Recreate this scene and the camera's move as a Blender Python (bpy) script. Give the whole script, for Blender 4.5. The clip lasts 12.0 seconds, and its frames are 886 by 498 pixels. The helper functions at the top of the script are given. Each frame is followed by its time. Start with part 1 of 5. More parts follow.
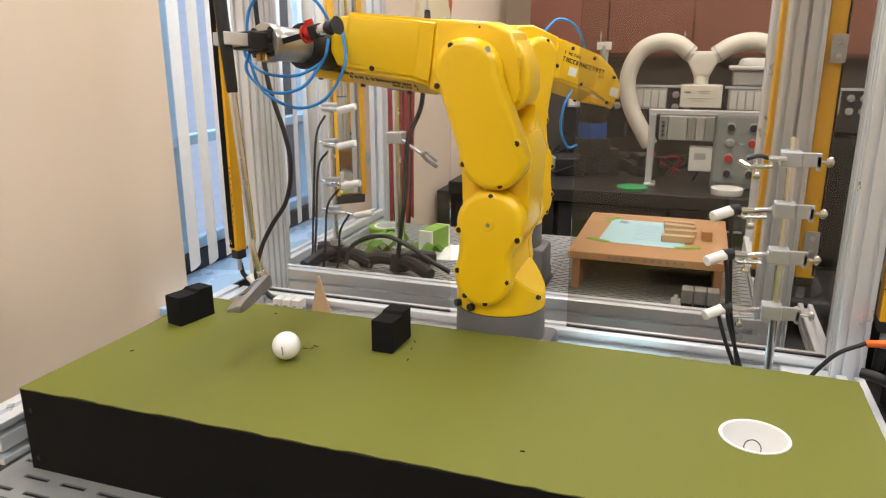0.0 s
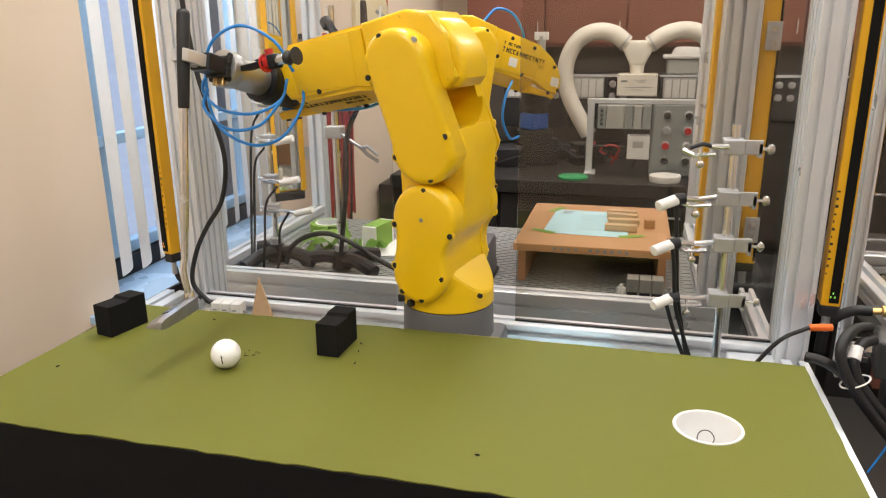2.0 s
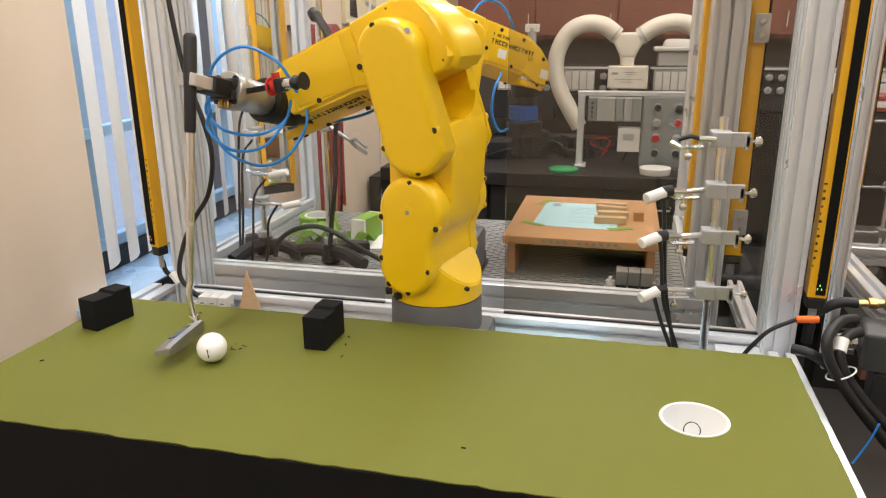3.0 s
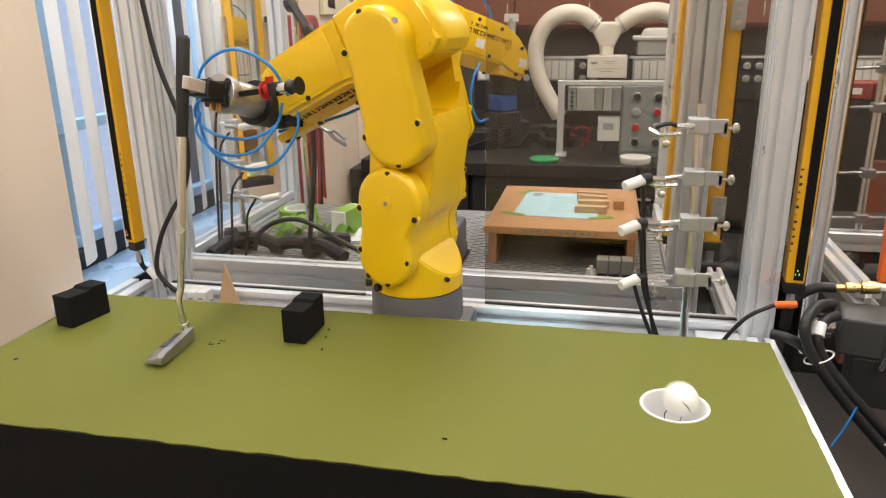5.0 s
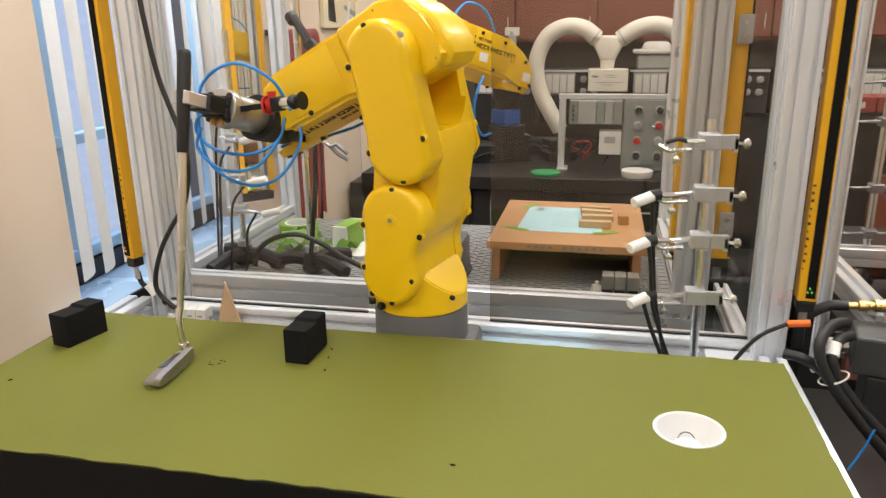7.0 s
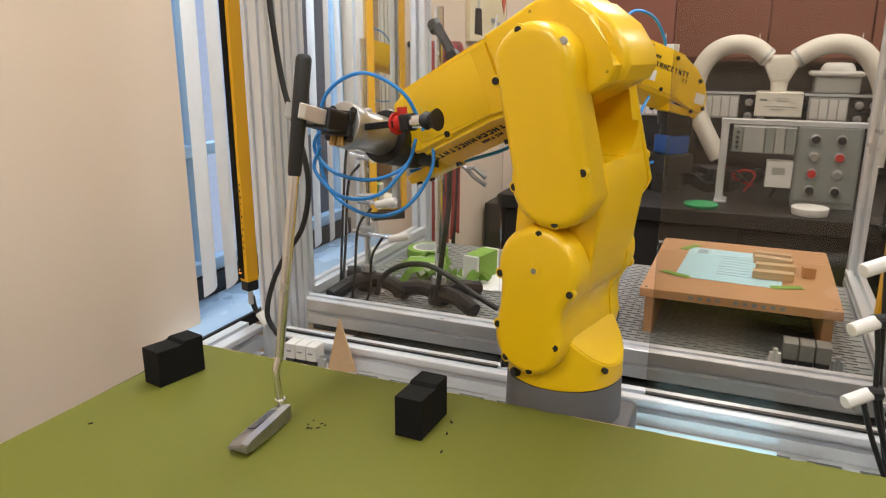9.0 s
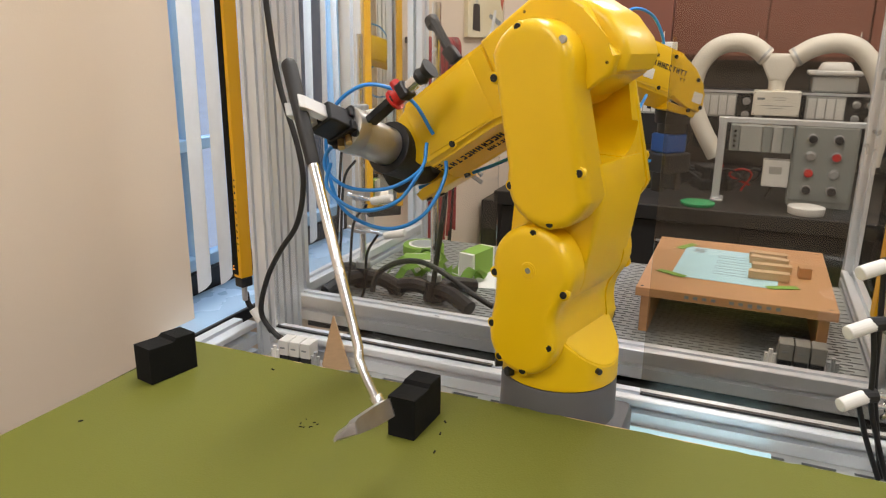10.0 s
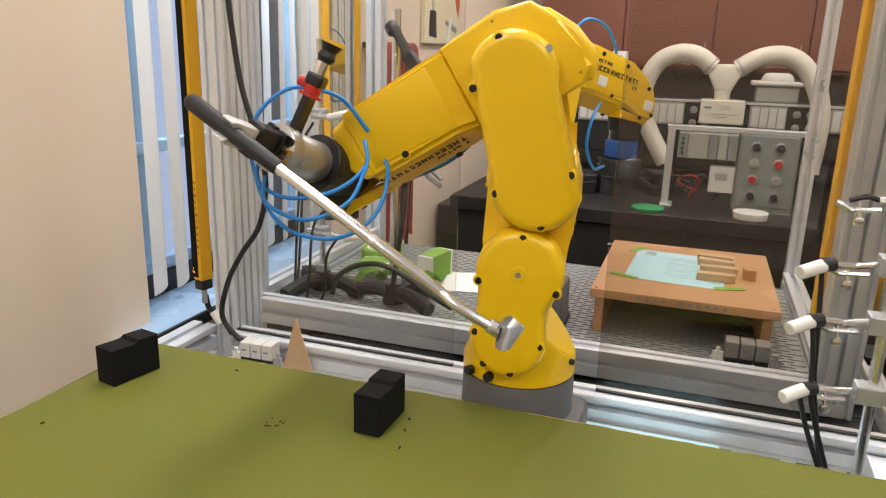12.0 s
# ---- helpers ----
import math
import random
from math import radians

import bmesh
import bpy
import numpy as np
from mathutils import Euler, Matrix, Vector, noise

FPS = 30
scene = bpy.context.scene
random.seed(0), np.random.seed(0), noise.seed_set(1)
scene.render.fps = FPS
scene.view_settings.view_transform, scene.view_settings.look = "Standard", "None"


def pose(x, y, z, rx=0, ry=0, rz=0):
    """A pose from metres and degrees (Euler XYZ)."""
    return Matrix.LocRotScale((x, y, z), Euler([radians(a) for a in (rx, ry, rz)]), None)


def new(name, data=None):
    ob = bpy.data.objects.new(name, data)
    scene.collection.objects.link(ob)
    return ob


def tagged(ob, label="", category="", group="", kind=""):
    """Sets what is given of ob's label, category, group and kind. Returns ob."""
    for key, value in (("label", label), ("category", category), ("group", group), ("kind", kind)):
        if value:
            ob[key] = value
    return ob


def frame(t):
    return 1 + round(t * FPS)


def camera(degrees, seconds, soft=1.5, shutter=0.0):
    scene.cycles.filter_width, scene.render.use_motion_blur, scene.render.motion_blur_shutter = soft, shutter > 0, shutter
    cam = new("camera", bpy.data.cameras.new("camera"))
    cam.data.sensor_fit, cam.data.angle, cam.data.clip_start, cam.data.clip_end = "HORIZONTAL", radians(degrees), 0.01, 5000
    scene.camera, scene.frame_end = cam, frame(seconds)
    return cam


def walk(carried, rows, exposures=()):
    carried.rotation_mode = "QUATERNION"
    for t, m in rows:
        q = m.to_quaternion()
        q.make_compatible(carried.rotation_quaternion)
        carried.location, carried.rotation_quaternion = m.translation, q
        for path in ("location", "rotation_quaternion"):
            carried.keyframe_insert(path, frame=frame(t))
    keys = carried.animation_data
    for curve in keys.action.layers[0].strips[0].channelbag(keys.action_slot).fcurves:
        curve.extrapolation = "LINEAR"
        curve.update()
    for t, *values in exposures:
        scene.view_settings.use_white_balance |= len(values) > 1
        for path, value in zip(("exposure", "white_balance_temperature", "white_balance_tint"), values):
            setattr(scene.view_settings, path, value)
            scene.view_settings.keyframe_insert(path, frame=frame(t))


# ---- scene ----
cam = camera(62.47, 12.0, soft=1.15, shutter=0.35)

PATH = [
    (0.0, pose(0.0000, 0.0000, 0.4358, 74.023, 0.078, 19.069)),
    (0.5, pose(-0.0070, 0.0169, 0.4373, 74.182, 0.829, 17.399)),
    (1.0, pose(-0.0095, 0.0237, 0.4359, 73.945, 0.900, 16.296)),
    (1.5, pose(-0.0109, 0.0226, 0.4340, 74.059, 0.574, 14.715)),
    (2.0, pose(-0.0127, 0.0302, 0.4338, 73.391, 0.523, 14.306)),
    (2.5, pose(-0.0093, 0.0340, 0.4318, 73.148, 0.474, 13.942)),
    (3.0, pose(-0.0075, 0.0353, 0.4329, 72.805, 0.425, 13.676)),
    (5.0, pose(-0.0038, 0.0412, 0.4293, 72.158, 0.806, 12.166)),
    (5.5, pose(-0.0015, 0.0440, 0.4289, 72.253, 0.630, 11.151)),
    (6.0, pose(-0.0013, 0.0487, 0.4288, 71.940, 0.891, 11.300)),
    (6.5, pose(-0.0040, 0.0528, 0.4289, 72.051, 0.747, 11.206)),
    (7.0, pose(-0.0178, 0.0618, 0.4300, 73.119, 0.770, 12.079)),
    (7.5, pose(-0.0592, 0.0955, 0.4251, 75.045, 0.770, 14.487)),
    (9.5, pose(-0.0888, 0.2637, 0.4175, 74.204, -0.271, 23.839)),
    (10.0, pose(-0.0892, 0.2532, 0.4193, 74.073, -0.641, 22.782)),
    (10.5, pose(-0.0892, 0.2499, 0.4189, 73.867, -1.007, 22.221)),
    (11.0, pose(-0.0920, 0.2453, 0.4179, 73.906, -1.496, 20.814)),
    (11.5, pose(-0.0903, 0.2395, 0.4193, 73.962, -1.748, 20.025)),
    (12.0, pose(-0.0915, 0.2271, 0.4212, 74.529, -1.611, 19.291)),
]
walk(cam, PATH, exposures=((0.0, 0.0), (3.0, 0.02), (6.5, 0.06), (7.7, 0.04), (9.4, -0.20), (12.0, -0.12)))

# ---------------------------------------------------------------- world and lights
world = bpy.data.worlds.new("world")
scene.world = world
world.use_nodes = True
wn = world.node_tree
sky = wn.nodes.new("ShaderNodeTexSky")
sky.sky_type, sky.sun_disc = "NISHITA", False
sky.sun_elevation, sky.sun_rotation = radians(25), radians(250)
wn.links.new(sky.outputs[0], wn.nodes["Background"].inputs[0])
wn.nodes["Background"].inputs[1].default_value = 0.12


def area_lamp(name, m, sx, sy, watts, colour):
    d = bpy.data.lights.new(name, "AREA")
    d.shape, d.size, d.size_y, d.energy, d.color = "RECTANGLE", sx, sy, watts, colour
    ob = new(name, d)
    ob.matrix_world = m
    return ob


CEIL = 1.75
FLOOR = -0.98
for lx, ly in ((-0.7, -0.6), (0.9, -0.6), (-0.5, 1.5), (0.9, 1.5), (-0.2, 3.6), (1.2, 3.6)):
    area_lamp("ceiling_tube", pose(lx, ly, CEIL - 0.06), 0.3, 1.2, 23.0 if ly > 3 else 25.2, (1.0, 0.972, 0.94))
area_lamp("window_daylight", pose(-1.50, 1.9, 1.02, 0, -60, 0), 0.45, 0.9, 18.0, (0.72, 0.84, 1.0))
scene.view_settings.exposure = 0.0


# ---------------------------------------------------------------- materials
def mat(name, colour, rough=0.5, metal=0.0, vary=0.08, scale=30.0, bump=0.05, bscale=200.0, coat=0.0,
        emit=None, power=0.0, stretch=(1, 1, 1), alt=None, island=0.0, spec=0.5):
    m = bpy.data.materials.new(name)
    m.use_nodes = True
    nt = m.node_tree
    b = nt.nodes["Principled BSDF"]
    b.inputs["Roughness"].default_value = max(rough, 0.0)
    b.inputs["Metallic"].default_value = metal
    b.inputs["Coat Weight"].default_value = coat
    b.inputs["Specular IOR Level"].default_value = spec
    co = nt.nodes.new("ShaderNodeTexCoord")
    mp = nt.nodes.new("ShaderNodeMapping")
    mp.inputs["Scale"].default_value = stretch
    nt.links.new(co.outputs["Object"], mp.inputs[0])
    n1 = nt.nodes.new("ShaderNodeTexNoise")
    n1.inputs["Scale"].default_value, n1.inputs["Detail"].default_value = scale, 5
    nt.links.new(mp.outputs[0], n1.inputs["Vector"])
    ramp = nt.nodes.new("ShaderNodeMix")
    ramp.data_type = "RGBA"
    a = tuple(max(0.0, c * (1 - vary)) for c in colour)
    z = alt if alt else tuple(min(1.0, c * (1 + vary)) for c in colour)
    ramp.inputs["A"].default_value, ramp.inputs["B"].default_value = (*a, 1), (*z, 1)
    nt.links.new(n1.outputs[0], ramp.inputs["Factor"])
    col = ramp.outputs["Result"]
    if island:
        oi = nt.nodes.new("ShaderNodeObjectInfo")
        hs = nt.nodes.new("ShaderNodeHueSaturation")
        mr = nt.nodes.new("ShaderNodeMapRange")
        mr.inputs["To Min"].default_value, mr.inputs["To Max"].default_value = 1 - island, 1 + island
        nt.links.new(oi.outputs["Random"], mr.inputs[0])
        nt.links.new(mr.outputs[0], hs.inputs["Value"])
        nt.links.new(col, hs.inputs["Color"])
        col = hs.outputs[0]
    nt.links.new(col, b.inputs["Base Color"])
    n2 = nt.nodes.new("ShaderNodeTexNoise")
    n2.inputs["Scale"].default_value, n2.inputs["Detail"].default_value = bscale, 3
    nt.links.new(mp.outputs[0], n2.inputs["Vector"])
    rr = nt.nodes.new("ShaderNodeMapRange")
    rr.inputs["To Min"].default_value, rr.inputs["To Max"].default_value = max(0.02, rough - 0.08), min(1, rough + 0.1)
    nt.links.new(n1.outputs[0], rr.inputs[0])
    nt.links.new(rr.outputs[0], b.inputs["Roughness"])
    if bump:
        bp = nt.nodes.new("ShaderNodeBump")
        bp.inputs["Strength"].default_value, bp.inputs["Distance"].default_value = bump, 0.002
        nt.links.new(n2.outputs[0], bp.inputs["Height"])
        nt.links.new(bp.outputs[0], b.inputs["Normal"])
    if emit:
        b.inputs["Emission Color"].default_value = (*emit, 1)
        b.inputs["Emission Strength"].default_value = power
    return m


def glass(name, tint, rough=0.02, ior=1.45, mix=0.0):
    m = bpy.data.materials.new(name)
    m.use_nodes = True
    nt = m.node_tree
    nt.nodes.remove(nt.nodes["Principled BSDF"])
    out = nt.nodes["Material Output"]
    tr, gl, lw, pw, ml, mx = (nt.nodes.new(k) for k in ("ShaderNodeBsdfTransparent", "ShaderNodeBsdfGlossy", "ShaderNodeLayerWeight", "ShaderNodeMath", "ShaderNodeMath", "ShaderNodeMixShader"))
    tr.inputs[0].default_value = (*tint, 1)
    gl.inputs["Roughness"].default_value = rough
    pw.operation, ml.operation = "POWER", "MULTIPLY_ADD"
    pw.inputs[1].default_value = 4.0
    ml.inputs[1].default_value, ml.inputs[2].default_value = 0.85, ((ior - 1) / (ior + 1)) ** 2
    nt.links.new(lw.outputs["Facing"], pw.inputs[0])
    nt.links.new(pw.outputs[0], ml.inputs[0])
    nt.links.new(ml.outputs[0], mx.inputs[0])
    nt.links.new(tr.outputs[0], mx.inputs[1])
    nt.links.new(gl.outputs[0], mx.inputs[2])
    nt.links.new(mx.outputs[0], out.inputs[0])
    return m


YELLOW = mat("robot_yellow_paint", (0.84, 0.535, 0.004), 0.34, 0, 0.04, 8, 0.04, 500, coat=0.2)
CURTAIN_YELLOW = mat("yellow_powder_coat", (0.80, 0.42, 0.01), 0.42, 0, 0.06, 12, 0.05, 500)
ALU = mat("anodised_aluminium", (0.77, 0.80, 0.84), 0.30, 0.50, 0.05, 14, 0.05, 400)
STEEL = mat("polished_steel", (0.80, 0.81, 0.82), 0.24, 1.0, 0.08, 30, 0.03, 200)
GALV = mat("dull_zinc_steel", (0.50, 0.51, 0.52), 0.38, 0.65, 0.15, 40, 0.08, 250)
PLATE = mat("slotted_steel_plate", (0.33, 0.345, 0.345), 0.40, 0.35, 0.14, 15, 0.06, 200)
GREY = mat("grey_cast_base", (0.12, 0.12, 0.125), 0.5, 0.1, 0.1, 20, 0.1, 300)
GREEN = mat("green_painted_board", (0.138, 0.145, 0.021), 0.60, 0, 0.10, 3.5, 0.2, 420, alt=(0.158, 0.164, 0.026), spec=0.22)
BLACKWOOD = mat("black_painted_wood", (0.005, 0.0045, 0.004), 0.75, 0, 0.3, 15, 0.25, 120, spec=0.2)
FOAM = mat("black_foam", (0.009, 0.009, 0.009), 0.9, 0, 0.2, 60, 0.3, 500, spec=0.2)
BLACK = mat("black_rubber", (0.012, 0.012, 0.013), 0.5, 0, 0.2, 60, 0.05, 300)
BLACKMETAL = mat("black_metal", (0.018, 0.018, 0.02), 0.35, 0.3, 0.2, 60, 0.05, 300)
# Dark metal; also paints the shade beneath the slotted plates.
DARK = mat("dark_metal_and_slot_shade", (0.03, 0.03, 0.032), 0.45, 0.2, 0.2, 20, 0.05, 200)
WHITE = mat("white_plastic", (0.78, 0.77, 0.74), 0.4, 0, 0.04, 20, 0.02, 200)
CREAM = mat("cream_hose_plastic", (0.80, 0.76, 0.67), 0.5, 0, 0.06, 10, 0.03, 100)
BALL = mat("golf_ball_cover", (0.88, 0.88, 0.87), 0.3, 0, 0.02, 30, 0.0, 100, coat=0.3)
CUPWHITE = mat("white_cup", (0.74, 0.735, 0.72), 0.5, 0, 0.03, 20, 0.03, 100)
BLUE = mat("blue_air_hose", (0.02, 0.22, 0.62), 0.35, 0, 0.08, 40, 0.0, 100)
RED = mat("red_plastic", (0.50, 0.02, 0.015), 0.4, 0, 0.1, 40, 0.0, 100)
ORANGE = mat("orange_plastic", (0.85, 0.16, 0.02), 0.4, 0, 0.08, 40, 0.02, 100)
BRASS = mat("brass_fitting", (0.62, 0.42, 0.16), 0.28, 1.0, 0.1, 40, 0.02, 100)
PLY = mat("plywood_face", (0.50, 0.25, 0.105), 0.55, 0, 0.16, 6, 0.08, 90, stretch=(1, 9, 9), alt=(0.56, 0.30, 0.14))
PINE = mat("pale_pine", (0.56, 0.38, 0.22), 0.6, 0, 0.12, 10, 0.08, 90, stretch=(2, 20, 20))
PAPER_BLUE = mat("pale_blue_paper", (0.46, 0.70, 0.80), 0.8, 0, 0.03, 30, 0.02, 200)
PAPER = mat("white_paper", (0.80, 0.79, 0.76), 0.8, 0, 0.03, 30, 0.02, 200)
TAPE = mat("green_masking_tape", (0.20, 0.36, 0.05), 0.7, 0, 0.1, 40, 0.1, 200)
WALL = mat("beige_wall_paint", (0.75, 0.62, 0.485), 0.65, 0, 0.04, 2.5, 0.12, 260, alt=(0.79, 0.655, 0.515))
BROWN = mat("reddish_brown_laminate", (0.21, 0.076, 0.050), 0.4, 0, 0.1, 4, 0.05, 120)
CEILM = mat("ceiling_tile", (0.75, 0.74, 0.70), 0.9, 0, 0.06, 60, 0.2, 150)
FLOORM = mat("dark_floor_vinyl", (0.07, 0.065, 0.06), 0.4, 0, 0.2, 8, 0.05, 100)
BLIND = mat("grey_white_blind_fabric", (0.88, 0.875, 0.86), 0.7, 0, 0.05, 40, 0.15, 500, island=0.10)
# White laminate tinted blue in place of the daylight falling on it.
SILL = mat("daylight_blue_sill_laminate", (0.42, 0.60, 0.82), 0.25, 0, 0.04, 10, 0.02, 100)
WINFRAME = mat("pale_blue_window_frame", (0.40, 0.60, 0.80), 0.4, 0, 0.05, 10, 0.02, 100)
BENCH = mat("dark_bench_top", (0.022, 0.021, 0.020), 0.45, 0, 0.2, 8, 0.03, 100, spec=0.3)
SPLASH = mat("dark_brown_wall_panel", (0.10, 0.085, 0.075), 0.6, 0, 0.12, 5, 0.05, 120)
BINRED = mat("faded_red_bin_plastic", (0.30, 0.052, 0.042), 0.5, 0, 0.08, 12, 0.03, 120)
PANELGREY = mat("grey_enclosure_paint", (0.27, 0.29, 0.28), 0.45, 0.0, 0.06, 12, 0.05, 250)
PLCGREY = mat("light_grey_plastic", (0.42, 0.42, 0.40), 0.5, 0, 0.08, 15, 0.03, 150)
INK = mat("black_print", (0.02, 0.02, 0.02), 0.6, 0, 0.0, 10, 0)
FAINT = mat("grey_print", (0.22, 0.24, 0.25), 0.6, 0, 0.0, 10, 0)
MIDBLUE = mat("blue_anodised", (0.02, 0.10, 0.40), 0.4, 0.3, 0.1, 20, 0.02)
# Outside bricks: daylight given as glow, shade as a darker copy.
BRICK = mat("glowing_brick_wall", (0.22, 0.24, 0.30), 0.9, 0, 0.35, 6, 0.1, 80, stretch=(1, 1, 4), alt=(0.34, 0.36, 0.42), emit=(0.42, 0.46, 0.56), power=1.2)
BRICKDARK = mat("painted_shade_brick_wall", (0.10, 0.10, 0.11), 0.9, 0, 0.35, 6, 0.1, 80, stretch=(1, 1, 4), emit=(0.10, 0.11, 0.14), power=0.5)
VALVE = mat("pale_valve_plastic", (0.62, 0.62, 0.60), 0.35, 0, 0.05, 30, 0.02)
LEADRED = mat("dark_red_lead", (0.30, 0.035, 0.035), 0.5, 0, 0.2, 40, 0.0)
LED_G = mat("green_indicator", (0.1, 0.6, 0.1), 0.4, emit=(0.45, 1.0, 0.12), power=0.8)
LED_O = mat("orange_indicator", (0.8, 0.3, 0.05), 0.4, emit=(1.0, 0.35, 0.05), power=2.0)
CLEAR = glass("clear_polycarbonate", (0.86, 0.84, 0.80), 0.02, 1.55)
CLEARSIDE = glass("clear_side_polycarbonate", (0.95, 0.95, 0.94), 0.02, 1.5)
WINGLASS = glass("window_glass", (0.90, 0.94, 1.0), 0.01, 1.3)
GRIPPER = mat("grey_gripper_metal", (0.46, 0.45, 0.43), 0.30, 0.75, 0.12, 30, 0.04, 300)
INSERT = mat("dark_polished_insert", (0.10, 0.105, 0.12), 0.15, 0.6, 0.3, 80, 0.05, 300)
MIRROR = mat("mirror_silvering", (0.80, 0.76, 0.66), -0.08, 1.0, 0.02, 5, 0.0)
GREYPLASTIC = mat("grey_motor_plastic", (0.30, 0.29, 0.26), 0.35, 0.4, 0.1, 20, 0.03)
CANVAS = mat("cream_painted_canvas", (0.74, 0.60, 0.30), 0.75, 0, 0.1, 9, 0.15, 300, alt=(0.82, 0.76, 0.60))
PAINTRED = mat("faded_red_paint", (0.55, 0.10, 0.05), 0.7, 0, 0.3, 30, 0.1)
PAINTYELLOW = mat("yellow_ochre_paint", (0.62, 0.47, 0.10), 0.7, 0, 0.2, 20, 0.1)
LABEL = mat("white_label", (0.75, 0.74, 0.70), 0.6, 0, 0.03, 30, 0)


# ---------------------------------------------------------------- mesh helpers
def part(name, bm, material, parent=None, label="", smooth=None, mats=None):
    me = bpy.data.meshes.new(name)
    bmesh.ops.recalc_face_normals(bm, faces=bm.faces)
    if smooth is not None:
        for f in bm.faces:
            f.smooth = True
        for e in bm.edges:
            if len(e.link_faces) == 2 and e.calc_face_angle(0) > radians(smooth):
                e.smooth = False
    bm.to_mesh(me)
    bm.free()
    for m in (mats or [material]):
        me.materials.append(m)
    ob = new(name, me)
    if parent is not None:
        ob.parent = parent
    if label:
        ob["label"] = label
    return ob


def thing(name, m, label, category, group="", kind=""):
    ob = new(name)
    ob.empty_display_size = 0.05
    ob.matrix_basis = m
    return tagged(ob, label, category, group, kind)


def B():
    return bmesh.new()


def box(bm, x0, x1, y0, y1, z0, z1, bevel=0.0, seg=2, m=None):
    r = bmesh.ops.create_cube(bm, size=1.0)
    vs = r["verts"]
    bmesh.ops.scale(bm, vec=(abs(x1 - x0), abs(y1 - y0), abs(z1 - z0)), verts=vs)
    bmesh.ops.translate(bm, vec=((x0 + x1) / 2, (y0 + y1) / 2, (z0 + z1) / 2), verts=vs)
    if bevel:
        es = list({e for v in vs for e in v.link_edges})
        g = bmesh.ops.bevel(bm, geom=es, offset=bevel, segments=seg, affect="EDGES", profile=0.5)
        vs = list({v for v in g["verts"]} | {v for f in g["faces"] for v in f.verts} | {v for v in vs if v.is_valid})
        if m is not None:
            seen, todo = set(vs), list(vs)
            while todo:
                for e in todo.pop().link_edges:
                    for v in e.verts:
                        if v not in seen:
                            seen.add(v)
                            todo.append(v)
            vs = list(seen)
    if m is not None:
        bmesh.ops.transform(bm, matrix=m, verts=vs)
    return bm


def axes(d):
    d = Vector(d).normalized()
    return d.to_track_quat("Z", "Y").to_matrix().to_4x4()


def cyl(bm, p0, p1, r0, r1=None, seg=20, bevel=0.0):
    p0, p1 = Vector(p0), Vector(p1)
    d = p1 - p0
    m = Matrix.Translation((p0 + p1) / 2) @ axes(d)
    g = bmesh.ops.create_cone(bm, cap_ends=True, segments=seg, radius1=r0, radius2=r0 if r1 is None else r1, depth=d.length, matrix=m)
    if bevel:
        es = [e for e in {e for v in g["verts"] for e in v.link_edges} if any(len(f.verts) > 4 for f in e.link_faces)]
        bmesh.ops.bevel(bm, geom=es, offset=bevel, segments=2, affect="EDGES", profile=0.5)
    return bm


def ball_mesh(bm, c, r, u=20, v=12, s=(1, 1, 1)):
    bmesh.ops.create_uvsphere(bm, u_segments=u, v_segments=v, radius=r, matrix=Matrix.Translation(c) @ Matrix.Diagonal((*s, 1)))
    return bm


def smooth_path(pts, n=8):
    p = [Vector(q) for q in pts]
    p = [p[0] * 2 - p[1]] + p + [p[-1] * 2 - p[-2]]
    out = []
    for i in range(1, len(p) - 2):
        for k in range(n):
            t = k / n
            a, b, c, d = p[i - 1], p[i], p[i + 1], p[i + 2]
            out.append(0.5 * ((2 * b) + (c - a) * t + (2 * a - 5 * b + 4 * c - d) * t * t + (3 * b - a - 3 * c + d) * t ** 3))
    out.append(p[-2])
    return out


def tube(bm, pts, r, seg=8, radii=None, caps=True):
    pts = [Vector(p) for p in pts]
    rings, up = [], None
    for i, p in enumerate(pts):
        t = (pts[min(i + 1, len(pts) - 1)] - pts[max(i - 1, 0)]).normalized()
        if up is None:
            up = t.orthogonal().normalized()
        up = (up - t * up.dot(t)).normalized()
        side = t.cross(up)
        rr = radii[i] if radii else r
        rings.append([bm.verts.new(p + rr * (math.cos(a) * up + math.sin(a) * side)) for a in (2 * math.pi * k / seg for k in range(seg))])
    for a, b in zip(rings, rings[1:]):
        for k in range(seg):
            bm.faces.new((a[k], a[(k + 1) % seg], b[(k + 1) % seg], b[k]))
    if caps:
        bm.faces.new(rings[0][::-1])
        bm.faces.new(rings[-1])
    return bm


def hose(bm, pts, r, n=8, seg=8):
    return tube(bm, smooth_path(pts, n), r, seg)


def prism(bm, poly, y0, y1, bevel=0.0, seg=3, m=None, both=False):
    """An outline in x and z, made solid from y0 to y1; the rim at y1 rounded."""
    lo = [bm.verts.new((x, y0, z)) for x, z in poly]
    hi = [bm.verts.new((x, y1, z)) for x, z in poly]
    n = len(poly)
    bm.faces.new(lo)
    top = bm.faces.new(hi[::-1])
    for i in range(n):
        bm.faces.new((lo[i], hi[i], hi[(i + 1) % n], lo[(i + 1) % n]))
    vs = lo + hi
    if bevel:
        es = list(top.edges)
        if both:
            es += [e for v in lo for e in v.link_edges if e.other_vert(v) in lo]
        g = bmesh.ops.bevel(bm, geom=list(set(es)), offset=bevel, segments=seg, affect="EDGES", profile=0.5)
        vs = [v for v in vs if v.is_valid] + g["verts"]
    if m is not None:
        bmesh.ops.transform(bm, matrix=m, verts=list(set(vs)))
    return bm


